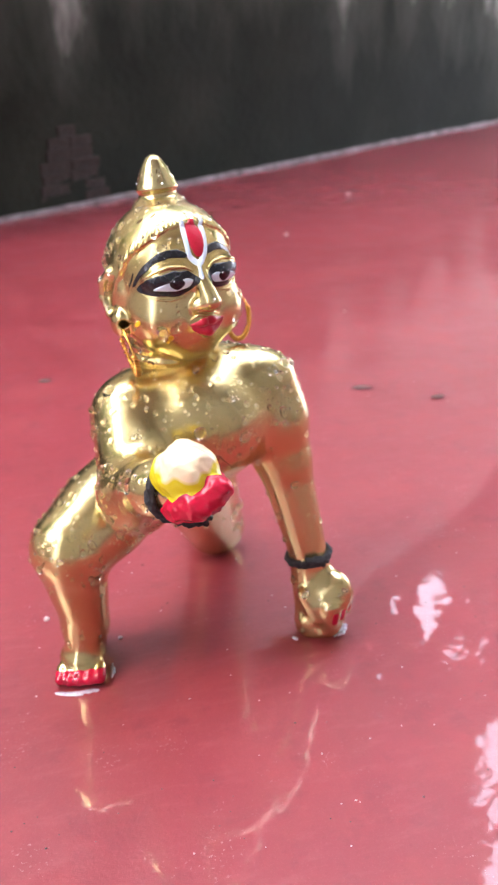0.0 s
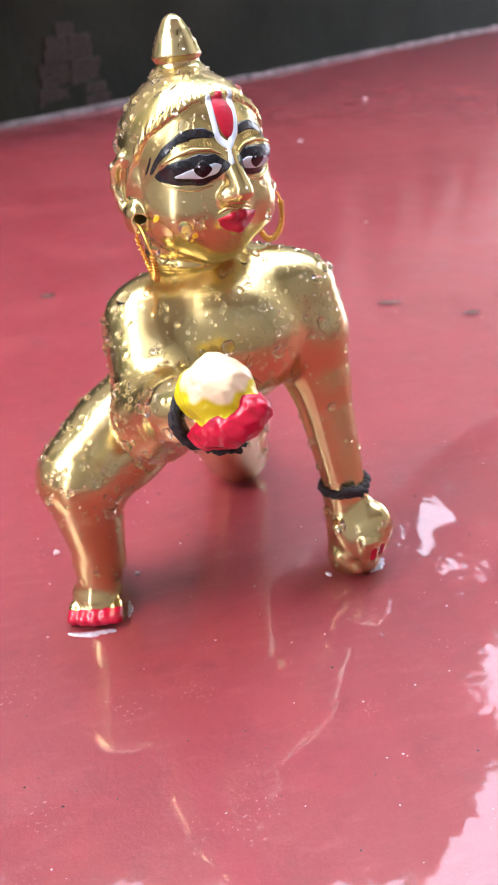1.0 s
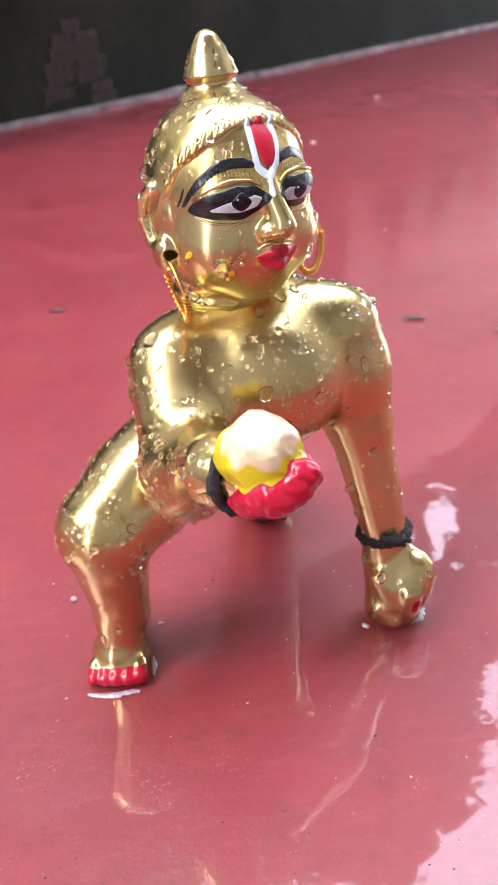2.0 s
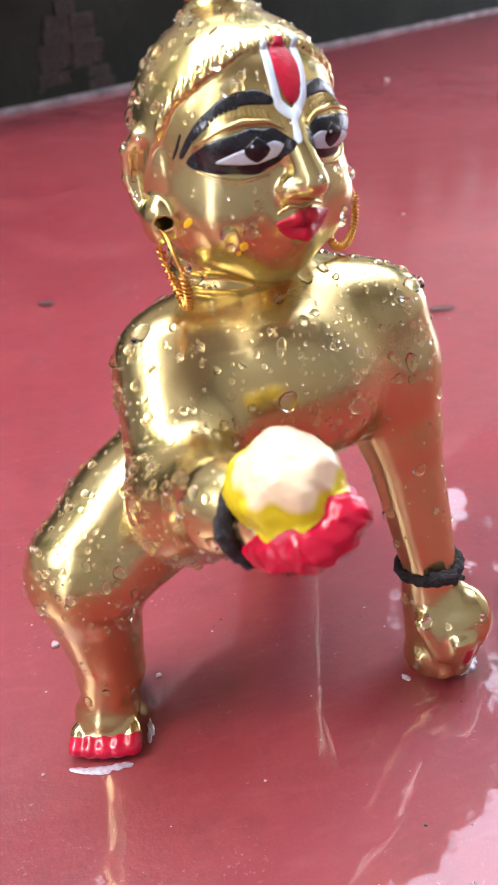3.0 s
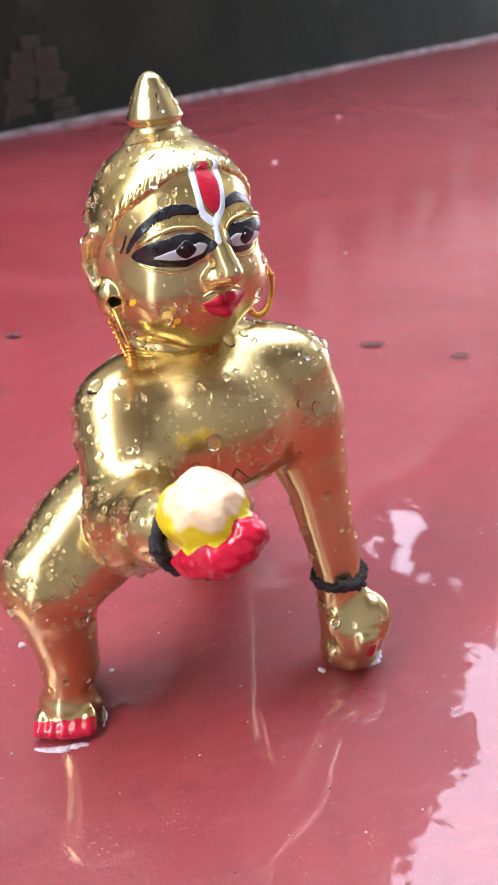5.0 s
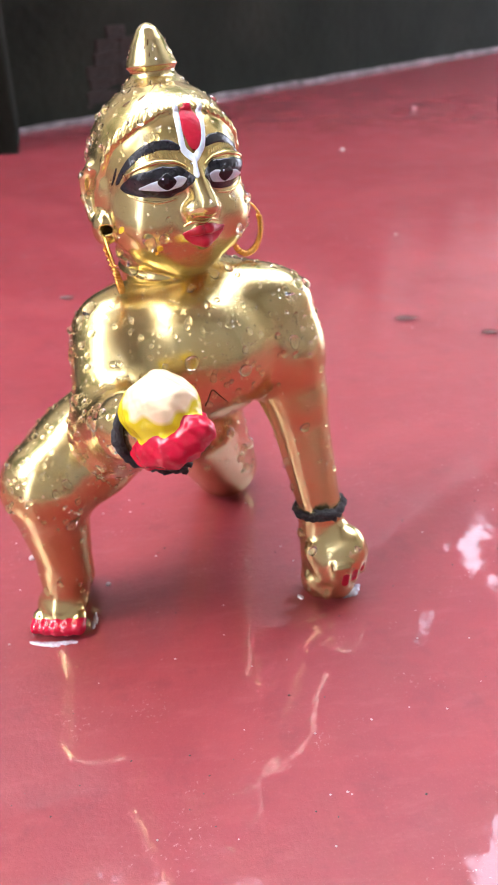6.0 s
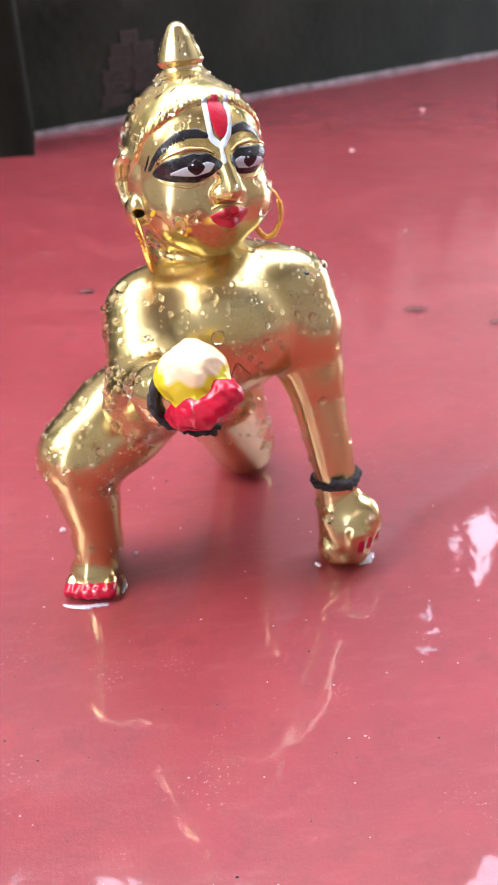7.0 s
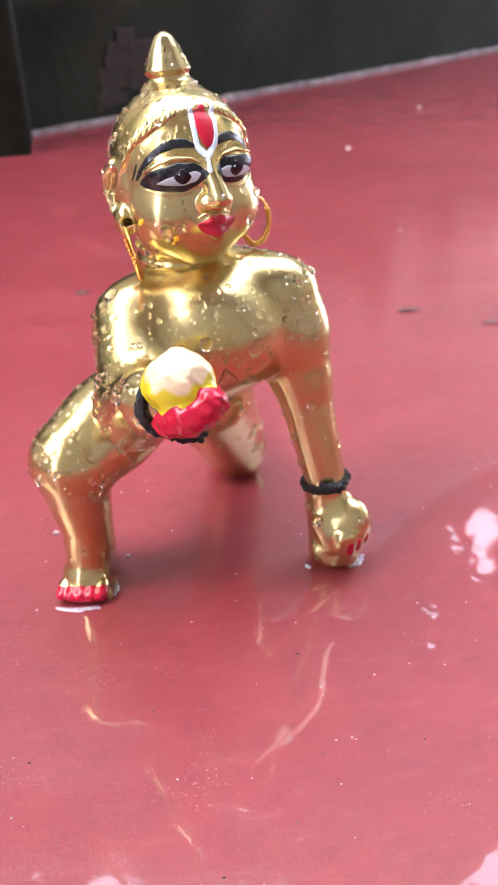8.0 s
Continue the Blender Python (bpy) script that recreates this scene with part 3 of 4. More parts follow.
BLACK, WHITE, RED, YELLOW, DARK = 1, 2, 3, 4, 5
paint = Paint()
for s in (-1, 1):
    def m(points):
        return [(s * a, v) for a, v in points]
    # eye: black ground, white, iris, gleam; brow above
    paint.on_face(m([(58, 0.8), (47, 1.8), (36, 2.9), (22, 3.4), (10, 4.2), (3.4, 4.6)]), [0.9, 2.7, 3.9, 4.5, 3.4, 0.9], BLACK, 0.10, 0.22, 48, 15)
    paint.on_face(m([(41, 1.9), (32, 2.6), (22, 3.0), (13, 3.6), (8.0, 4.2)]), [0.2, 1.3, 1.9, 1.7, 0.4], WHITE, 0.42, 0.12, 32, 9)
    paint.on_face([(s * 22.0 + 6.0, 3.9), (s * 22.0 + 3.0, 3.8), (s * 22.0 - 3.0, 3.8), (s * 22.0 - 6.0, 3.9)], [1.9, 2.4, 2.4, 1.9], BLACK, 0.52, 0.10, 24, 9)
    paint.on_face([(s * 22.0 - 3.2, 4.6), (s * 22.0 - 1.8, 4.8)], [0.34, 0.34], WHITE, 0.66, 0.05, 8, 5)
    paint.on_face(m([(62, 1.4), (57, 4.8), (51, 7.6), (41, 10.8), (30, 12.4), (19, 12.6), (9.5, 11.6)]), [0.5, 0.9, 1.2, 1.35, 1.45, 1.35, 0.8], BLACK, 0.10, 0.25, 48, 7)
    paint.on_face(m([(67, 1.0), (64, 3.4), (62, 6.0)]), [0.25, 0.4, 0.25], BLACK, 0.08, 0.15, 14, 5)
    # cast fold of the lid, lower lid and the row of lashes cut above
    paint.on_face(m([(51, 4.6), (41, 7.2), (28, 8.7), (15, 8.4), (7, 7.0)]), [0.3, 0.5, 0.6, 0.5, 0.3], 0, 0.0, 0.55, 36, 5)
    paint.on_face(m([(52, -0.6), (41, -1.7), (28, -2.2), (15, -1.2)]), [0.3, 0.45, 0.5, 0.3], 0, 0.0, 0.45, 30, 5)
    for i in range(13):
        a = 13 + 2.6 * i
        paint.on_face([(s * a, 9.5 - 0.004 * (a - 26) ** 2), (s * (a + 1.2), 10.9 - 0.004 * (a - 26) ** 2)], [0.22, 0.22], 0, 0.0, 0.3, 5, 3)
# mark on the brow
paint.on_face([(9.0, 21.4), (5.0, 17.0), (1.0, 10.8)], [5.0, 4.2, 3.0], RED, 0.25, 0.35, 24, 9)
paint.on_face([(-6, 21.8), (-8.0, 16.5), (-8.0, 11.2), (-0.6, 8.6), (8.2, 11.2), (16.0, 16.6), (25.0, 21.4)], [1.6, 1.1, 1.05, 1.0, 1.0, 1.1, 1.4], WHITE, 0.2, 0.4, 44, 7)
paint.on_face([(-1.0, 9.2), (-1.5, 7.0), (-2.4, 4.4)], [0.8, 0.6, 0.9], WHITE, 0.2, 0.35, 16, 7)
# ledge over the lip
paint.on_face([(-13, -8.9), (-6.5, -7.5), (0, -8.3), (6.5, -7.5), (13, -8.9)], [0.3, 0.5, 0.45, 0.5, 0.3], 0, 0.0, 0.4, 30, 5)
# lips
paint.on_face([(-12, -11.3), (0, -11.8), (12, -11.3)], [0.5, 1.5, 0.5], RED, 0.10, 0.12)
paint.on_face([(-14.0, -11.0), (-8, -10.6), (-3.4, -9.8), (0, -10.2), (3.4, -9.8), (9, -10.4), (18, -10.8)], [0.4, 1.1, 1.6, 1.5, 1.6, 1.1, 0.4], RED, 0.12, 0.2, 40, 9)
paint.on_face([(-13.0, -11.6), (-6.5, -12.8), (0, -13.4), (7.5, -12.8), (17.0, -11.4)], [0.5, 1.5, 1.9, 1.5, 0.5], RED, 0.14, 0.22, 36, 11)
# spots of turmeric yellow on the cheek
paint.on_face([(-28, -14.2), (-31, -15.8)], [1.3, 0.9], YELLOW, 0.1, 0.2, 8, 5)
paint.on_face([(-31, -16.2), (-33, -17.0)], [0.6, 0.5], YELLOW, 0.1, 0.2, 8, 5)
paint.on_face([(-54, -9.4), (-59, -11.6)], [1.1, 0.7], YELLOW, 0.05, 0.15, 8, 5)
# marks cut in the belly and the arm
paint.on_body([(28.5, 77.0), (31.5, 84.5), (35.5, 77.5)], [0.45, 0.6, 0.45], DARK, 0.06, 0.10, 24, 3)
paint.on_body([(16.2, 101.6), (18.0, 100.6)], [0.5, 0.4], DARK, 0.0, 0.08, 8, 3)
paint.on_body([(59.8, 64.0), (60.4, 63.8)], [0.45, 0.45], DARK, 0.06, 0.05, 5, 3, 310.0)
paint.on_body([(60.4, 61.8), (61.0, 61.6)], [0.5, 0.5], DARK, 0.06, 0.05, 5, 3, 310.0)
paint.on_body([(62.2, 61.2), (62.6, 61.0)], [0.4, 0.4], DARK, 0.06, 0.05, 5, 3, 310.0)
# tarnish in the creases of the knot of hair
for a, v, w in ((-62, 36.0, 0.9), (-58, 33.0, 0.6), (-64, 25.6, 0.7), (-40, 25.0, 0.5), (-20, 25.4, 0.45), (-52, 22.9, 0.6), (-70, 21.4, 0.7)):
    paint.on_face([(a - 3, v - 0.6), (a + 4, v + 0.5)], [w, w * 0.7], DARK, 0.0, 0.06, 8, 5)
hv_, hf_ = polygonise(head_sdf, (-29, -41.5, -29), (29, 42, 36), 0.52)
bv_, bf_ = polygonise(body_sdf, (-48, 256, -16), (86, 480, 128), 0.85)
sv_, sf_ = polygonise(hold_sdf, (8, 252, 84), (44, 288, 118), 0.55)
hw_ = head_to_world(hv_)
# masks of paint, in millimetres inside the painted edge
toe_slope = 0.57 * (bv_[:, 1] - 294.4) + 0.82 * (bv_[:, 2] - 1.5) + 0.25 * np.sin(bv_[:, 0] * 1.5)
red_body = np.minimum(np.minimum(-toe_slope, 296.6 - bv_[:, 1]), np.minimum(-10 - bv_[:, 0], height(bv_) - 0.9))
# painted fingernails of the hand on the floor
for i in range(1, 4):
    nail = limb(bv_, (68.8 + 3.0 * i, 308.5 + 0.95 * i * i, 4.0), (68.4 + 3.0 * i, 309.1 + 0.95 * i * i, 0.0), 0.9, 1.0)
    red_body = np.maximum(red_body, 0.5 - nail)
red_hold = sweet_sdf(sv_) - palm_sdf(sv_) + 0.5 * np.sin(sv_[:, 0] * 0.9)
sets = [(hw_, hf_, -np.ones(len(hw_)), -np.ones(len(hw_)), -np.ones(len(hw_))),
        (bv_, bf_, red_body, -np.ones(len(bv_)), -np.ones(len(bv_))),
        (sv_, sf_, red_hold, np.ones(len(sv_)), ((sv_ - BALL_AT) @ np.array((0.05, -0.2, 0.97)) - 4.6) / 2.0 + 0.6 * np.sin(sv_[:, 0] * 0.8) * np.sin(sv_[:, 1] * 0.7))]
flat = -np.ones(paint.n)
sets.append((np.concatenate(paint.verts), np.concatenate(paint.faces), flat, flat, flat))
verts, faces, ids, masks, start = [], [], [], [[], [], []], 0
for k, (p, f, *mask) in enumerate(sets):
    f = np.asarray(f) + start
    verts.append(np.asarray(p) * 0.001)
    faces += f.tolist()
    ids += list(paint.mats) if k == 3 else [0] * len(f)
    for hold, one in zip(masks, mask):
        hold.append(one)
    start += len(p)
verts = np.concatenate(verts)
me = mesh_from("statue", verts, faces, [brass, black_paint, white_paint, red_paint, yellow_paint, dark_brass], True, ids)
for name, values in zip(("paint_red", "paint_yellow", "ball_top"), masks):
    a = me.attributes.new(name, "FLOAT", "POINT")
    a.data.foreach_set("value", np.concatenate(values).astype(np.float32))
statue = new("statue", me)
statue.matrix_world = STAND
tagged(statue, "polished brass crawling figurine with painted eyes holding a yellow ball", "statue")

# ---- things worn by the statue ----


def tube(points, radius, sides=8, closed=False, wobble=0.0):
    """A bmesh tube along points."""
    bm = bmesh.new()
    n = len(points)
    rings = []
    up = Vector((0.31, 0.17, 0.93))
    for i, p in enumerate(points):
        a = points[(i - 1) % n] if closed or i else points[0]
        c = points[(i + 1) % n] if closed or i < n - 1 else points[-1]
        t = (Vector(c) - Vector(a)).normalized()
        x = t.cross(up).normalized()
        y = t.cross(x).normalized()
        r = radius * (1 + wobble * noise.noise(Vector(p) * 900))
        rings.append([bm.verts.new(Vector(p) + r * (math.cos(k) * x + math.sin(k) * y)) for k in [2 * math.pi * j / sides for j in range(sides)]])
    for i in range(n if closed else n - 1):
        r0, r1 = rings[i], rings[(i + 1) % n]
        for j in range(sides):
            bm.faces.new((r0[j], r0[(j + 1) % sides], r1[(j + 1) % sides], r1[j]))
    if not closed:
        bm.faces.new(rings[0][::-1])
        bm.faces.new(rings[-1])
    for f in bm.faces:
        f.smooth = True
    bmesh.ops.recalc_face_normals(bm, faces=bm.faces)
    return bm


def hoop_earring(top, across, down, radius, label):
    """A wire hoop hanging from a pierced lobe, its lower part wound with finer wire, close on one side and loose on the other."""
    ring = new("earring")
    across, down = Vector(across).normalized(), Vector(down).normalized()
    ring.matrix_world = STAND @ Matrix.Translation(Vector(top) + down * radius)

    def at(deg):
        k = radians(deg)
        return (across * math.sin(k) - down * math.cos(k)) * radius

    part("hoop", tube([at(7.5 * i) for i in range(48)], 0.00042, 8, True), gold_wire, ring)
    out = across.cross(down)
    for name, first, last, turns, r in (("wound_wire", 175, 285, 17, 0.00085), ("loose_wire", 80, 175, 9, 0.00080)):
        coil = []
        for i in range(turns * 12 + 1):
            mid = at(first + (last - first) * i / (turns * 12))
            away = mid.normalized()
            j = 2 * math.pi * i / 12
            coil.append(mid + (away * math.cos(j) + out * math.sin(j)) * r)
        part(name, tube(coil, 0.00028, 5), gold_wire, ring)
    return tagged(ring, label, "earring", group="earrings of the statue")


hoop_earring((0.0032, 0.3232, 0.1294), (-0.34, 0.94, 0), (0.16, -0.06, -1), 0.0082, "thin gold wire hoop earring wound with fine wire")
hoop_earring((0.0420, 0.3485, 0.1275), (-0.52, -0.86, 0), (0.10, -0.02, -1), 0.0078, "thin gold wire hoop earring wound with fine wire")


def thread_band(center, axis, radius, squash, label, tie):
    """A hand-tied black thread: twisted strands round a wrist, and a knot with loose ends."""
    band = new("thread_bracelet")
    band.matrix_world = STAND @ Matrix.Translation(center)
    axis = Vector(axis).normalized()
    x = axis.orthogonal().normalized()
    y = axis.cross(x)
    for strand in range(3):
        pts = []
        for i in range(72):
            k = 2 * math.pi * i / 72
            tw = 3 * k + strand * 2.1 + 1.5 * noise.noise((i * 0.11, strand * 2.7, 4))
            r = radius + 0.00055 * math.cos(tw) + 0.0003 * noise.noise((i * 0.31, strand, radius * 900))
            pts.append((x * math.cos(k) * squash + y * math.sin(k)) * r + axis * (0.0007 * math.sin(tw) + 0.0005 * noise.noise((i * 0.17, strand * 3, 0))))
        part("strand", tube(pts, 0.00105, 7, True, 0.6), thread, band)
    knot_at = Vector(tie)
    pts = [knot_at + Vector((2.6 * math.cos(i * 0.41), math.sin(i * 0.98) * 0.7, math.sin(i * 0.75))) * 0.0013 for i in range(60)]
    part("knot", tube(pts, 0.0010, 6, False, 0.5), thread, band)
    for s in (-1, 1):
        pts = [knot_at + Vector((s * 0.00055 * i, -0.00008 * i, 0.00006 * i * s + 0.0003 * math.sin(i))) for i in range(11)]
        part("loose_end", tube(pts, 0.0008, 6, False, 0.4), thread, band)
    return tagged(band, label, "bracelet", group="thread bracelets")


thread_band((0.0187, 0.2714, 0.0962), Vector((7, -8.6, 3.5)), 0.0083, 1.0, "black thread bracelet tied round the raised wrist", (0.0060, -0.0035, -0.0088))
thread_band((0.0629, 0.3272, 0.0226), Vector((5, -8, -42)), 0.0084, 1.0, "black thread bracelet tied round the lowered wrist", (0.002, -0.0090, 0.0030))

# ---- water drops on the brass ----


def drop_shape(rings, sides):
    vs, fs = [(0, 0, 1)], []
    for i in range(1, rings + 1):
        k = radians(90 * i / rings)
        for j in range(sides):
            a = 2 * math.pi * j / sides
            vs.append((math.sin(k) * math.cos(a), math.sin(k) * math.sin(a), math.cos(k)))
    for j in range(sides):
        fs.append((0, 1 + j, 1 + (j + 1) % sides))
    for i in range(rings - 1):
        for j in range(sides):
            a, b2 = 1 + i * sides + j, 1 + i * sides + (j + 1) % sides
            fs.append((a, a + sides, b2 + sides, b2))
    last = 1 + (rings - 1) * sides
    fs.append(tuple(last + j for j in range(sides))[::-1])
    return np.array(vs), fs


rng = np.random.RandomState(11)
pool = np.concatenate([hw_, bv_])
norms = np.concatenate([slope(head_sdf, hv_.astype(np.float32)) @ TO_HEAD, slope(body_sdf, bv_)])
# rain falls on what looks up or south; the finest spray lies everywhere
weight = np.clip(norms[:, 2] + 0.7, 0, 1) * np.clip(0.75 - norms[:, 1], 0.1, 1)
weight *= np.r_[np.full(len(hw_), 0.38), np.ones(len(bv_))]
# drops gather under the forearm before they fall
under_arm = (pool[:, 1] < 322) & (pool[:, 2] > 64) & (pool[:, 2] < 112) & (norms[:, 2] < 0.1)
weight += 0.25 * under_arm
weight *= np.where((pool[:, 0] > 44) & (pool[:, 2] < 84), 0.3, 1.0)
weight *= np.where((pool[:, 0] < 0) & (pool[:, 2] < 44), 0.4, 1.0) * (height(pool) > 12)
pick = rng.choice(len(pool), 2800, replace=False, p=weight / weight.sum())
shape_v, shape_f = drop_shape(5, 12)
small_v, small_f = drop_shape(3, 7)
vs, fs, n = [], [], 0
for i, k in enumerate(pick):
    nn = norms[k]
    jog = rng.uniform(-0.7, 0.7, 3)
    p = pool[k] + jog - nn * (jog @ nn)
    q = p - HEAD
    ua, va = q @ TO_HEAD[0], q[2]
    az = abs(math.degrees(math.atan2(ua, q @ TO_HEAD[2])))
    if p[2] > 118 and i < 560 and ((az < 66 and -4 < va < 14.5) or (az < 20 and va > -17)):
        continue
    if np.linalg.norm(q @ TO_HEAD.T - np.array((-24.0, -11.6, 7.0))) < 5.0:
        continue
    size = rng.choice([2.0, 1.5, 1.1, 0.8], p=[0.04, 0.12, 0.32, 0.52]) * rng.uniform(0.8, 1.2) * (0.6 if p[2] > 160 else 1.0) if i < 540 else rng.uniform(0.2, 0.55)
    flatness = rng.uniform(0.58, 0.85)
    nn = Vector(nn)
    down = (Vector((0, 0, -1)) - nn * nn.dot(Vector((0, 0, -1))))
    if down.length < 0.1:
        down = nn.orthogonal()
    down.normalize()
    side = nn.cross(down)
    sv, sf = (shape_v, shape_f) if i < 540 else (small_v, small_f)
    long = rng.uniform(0.95, 1.35)
    w1, w2 = rng.uniform(0, 6.28), rng.uniform(0.04, 0.14)
    ang = np.arctan2(sv[:, 1], sv[:, 0])
    wob = 1 + w2 * np.sin(2 * ang + w1) + 0.06 * np.sin(3 * ang + 2 * w1)
    place = np.array(p) + (np.outer(sv[:, 0] * long * wob, down) + np.outer(sv[:, 1] * wob, side) + np.outer(sv[:, 2] * flatness - 0.05, nn)) * size
    vs.append(place * 0.001)
    fs += [tuple(a + n for a in f) for f in sf]
    n += len(sv)
drops = new("water_drops", mesh_from("water_drops", np.concatenate(vs), fs, [water]))
drops.matrix_world = STAND
drops.visible_shadow = False
tagged(drops, "clear rain water drops beading on the brass statue", "water drops", kind="stuff")

# ---- gleams of sky at the water's rim, painted as pale streaks ----


def floor_mark(name, points, widths, material, label, category, lift=0.0006, dome_height=0.00008):
    grid, dome = stroke_grid(points, widths, 40, 7)
    g = grid.reshape(-1, 2)
    z = lift + dome_height * dome.ravel()
    rag = np.array([noise.noise((x * 700, y * 700, 3.3)) for x, y in g]) * 0.0006
    vv = np.stack([g[:, 0] + rag, g[:, 1] - rag, np.where(dome.ravel() > 0, z, lift * 0.3) if dome_height else z], -1)
    idm = np.arange(len(g)).reshape(grid.shape[:2])
    ff = np.stack([idm[:-1, :-1], idm[1:, :-1], idm[1:, 1:], idm[:-1, 1:]], -1).reshape(-1, 4)
    return tagged(new(name, mesh_from(name, vv, ff, [material])), label, category)


# ---- leaves and grit on the floor ----


def dead_leaf(x, y, length, width, turn):
    bm = bmesh.new()
    rows = []
    for i in range(9):
        s = i / 8
        half = width * math.sin(math.pi * min(1, s * 0.95 + 0.04)) ** 0.8 * 0.5
        z = 0.0004 * math.sin(s * 3.0) + 0.0003 * noise.noise((x * 90, s * 4, 0))
        rows.append([bm.verts.new(((s - 0.5) * length, k * half, z + 0.0003 * k * k)) for k in (-1, -0.5, 0, 0.5, 1)])
    for a, b2 in zip(rows, rows[1:]):
        for k in range(4):
            bm.faces.new((a[k], b2[k], b2[k + 1], a[k + 1]))
    low = min(p.co.z for p in bm.verts)
    for p in bm.verts:
        p.co.z -= low - 0.0002
    bmesh.ops.solidify(bm, geom=bm.faces[:], thickness=0.0004)
    for f in bm.faces:
        f.smooth = True
    ob = part("dead_leaf", bm, leaf_mat, None)
    ob.matrix_world = pose(x, y, 0.0006, 0, 0, turn)
    return tagged(ob, "small dark wet dead leaf lying on the red floor", "leaf", group="dead leaves")


dead_leaf(0.171, 0.548, 0.015, 0.0045, -8)
dead_leaf(0.212, 0.519, 0.010, 0.0042, -5)
dead_leaf(-0.035, 0.6255, 0.010, 0.0065, -20)


def grit(x, y, r, seed):
    bm = bmesh.new()
    bmesh.ops.create_icosphere(bm, subdivisions=2, radius=r)
    for p in bm.verts:
        p.co *= 1 + 0.3 * noise.noise(p.co * (1.2 / r) + Vector((seed, 0, 0)))
        p.co.z *= 0.6
    low = min(p.co.z for p in bm.verts)
    ob = part("grit", bm, chip_mat, None)
    ob.matrix_world = pose(x, y, -low - 0.0002)
    return tagged(ob, "small white crumb of plaster on the red floor", "crumb", group="crumbs on the floor")


grit(-0.037, 0.354, 0.0013, 9.1)
grit(-0.0086, 0.334, 0.0009, 4.2)
for i, (x, y, r) in enumerate(((0.405, 1.245, 0.0034), (0.248, 1.017, 0.0030), (0.215, 0.712, 0.0012))):
    grit(x, y, r, i * 3.7)

# fine sand and flecks that the rain has left on the paint
rg = random.Random(15)
dirt_mat = mat("dark_dirt", (0.045, 0.028, 0.026), 0.6)
for name, material, label, n in (("sand", chip_mat, "fine pale sand grains scattered on the wet floor", 260), ("dirt_specks", dirt_mat, "tiny dark specks of dirt on the wet floor", 240)):
    vs, fs = [], []
    for i in range(n):
        x, y, r = rg.uniform(-0.12, 0.22), rg.uniform(0.15, 0.75), rg.uniform(0.00018, 0.00045)
        k = len(vs)
        vs += [(x - r, y, 0.0), (x, y - r, 0.0), (x + r * rg.uniform(0.8, 1.8), y, 0.0), (x, y + r, 0.0), (x, y, r)]
        fs += [(k, k + 1, k + 4), (k + 1, k + 2, k + 4), (k + 2, k + 3, k + 4), (k + 3, k, k + 4)]
    grains = new(name, mesh_from(name, vs, fs, [material], False))
    tagged(grains, label, "grit", kind="stuff")


# the sky's gleam on the water's rim round the brass, put into pale streaks
gleam_mat = mat("water_rim_gleam", (0.66, 0.67, 0.76), 0.12)
bsdf(gleam_mat).inputs["Coat Weight"].default_value = 1.0
link(gleam_mat, ramp(gleam_mat, noise_tex(gleam_mat, coords(gleam_mat), 500, 3), [(0.35, (0.36, 0.24, 0.30)), (0.6, (0.52, 0.50, 0.58))]), bsdf(gleam_mat).inputs["Base Color"])
for pts, wd, what in (
    ([(-0.0345, 0.3090), (-0.0270, 0.3068), (-0.0190, 0.3070)], [0.0006, 0.0013, 0.0008], "foot"),
    ([(-0.0140, 0.3120), (-0.0130, 0.3160), (-0.0130, 0.3200)], [0.0004, 0.0009, 0.0005], "foot"),
    ([(0.0720, 0.3130), (0.0765, 0.3145), (0.0800, 0.3185)], [0.0010, 0.0018, 0.0008], "fist"),
    ([(0.0575, 0.3165), (0.0595, 0.3140)], [0.0010, 0.0008], "fist"),
):
    floor_mark("froth", pts, wd, gleam_mat, "small pale streak painted as the sky's gleam on water beside the brass " + what, "froth", 0.0005)

# ---- the yellow tub by the wall ----
tub = new("tub")
tub.location = (1.264, 2.142, 0)
tub.scale = (1.92, 1.92, 1.55)
bm = bmesh.new()
profile = [(0.0225, 0.0), (0.0238, 0.010), (0.0250, 0.022), (0.0254, 0.025), (0.0278, 0.026), (0.0281, 0.033), (0.0275, 0.0342), (0.0262, 0.0335), (0.0250, 0.024), (0.0230, 0.010), (0.0215, 0.002), (0.0, 0.002)]
loops = [[bm.verts.new((r * math.cos(k), r * math.sin(k), z)) for k in [2 * math.pi * j / 40 for j in range(40)]] for r, z in profile[:-1]]
for a, b2 in zip(loops, loops[1:]):
    for j in range(40):
        bm.faces.new((a[j], a[(j + 1) % 40], b2[(j + 1) % 40], b2[j]))
bm.faces.new(loops[-1])
bm.faces.new(loops[0][::-1])
for f in bm.faces:
    f.smooth = len(f.verts) == 4
bmesh.ops.recalc_face_normals(bm, faces=bm.faces)
part("body", bm, tub_mat, tub)
tagged(tub, "small open yellow plastic tub standing by the wall", "tub")

# ---- lime at the foot of the wall, and bricks where the plaster has gone ----
vs, fs = [], []
for i in range(131):
    x = 0.17 + 2.9 * i / 130
    h, d = 0.0055 + 0.0025 * noise.noise((x * 20, 0, 0)), 0.007 + 0.003 * noise.noise((x * 26, 4, 0))
    vs += [(x, 0.012, h), (x, -0.002 - d * 0.3, h), (x, -d, h * 0.45), (x, -d - 0.002, -0.003)]
    if i:
        k = 4 * i
        fs += [(k + a - 4, k + a, k + a + 1, k + a - 3) for a in range(3)]
trim = new("trim", mesh_from("trim", vs, fs, [mortar]))
trim.matrix_world = wall_pose
tagged(trim, "thin pale lime deposit along the foot of the wall", "trim", kind="structure")

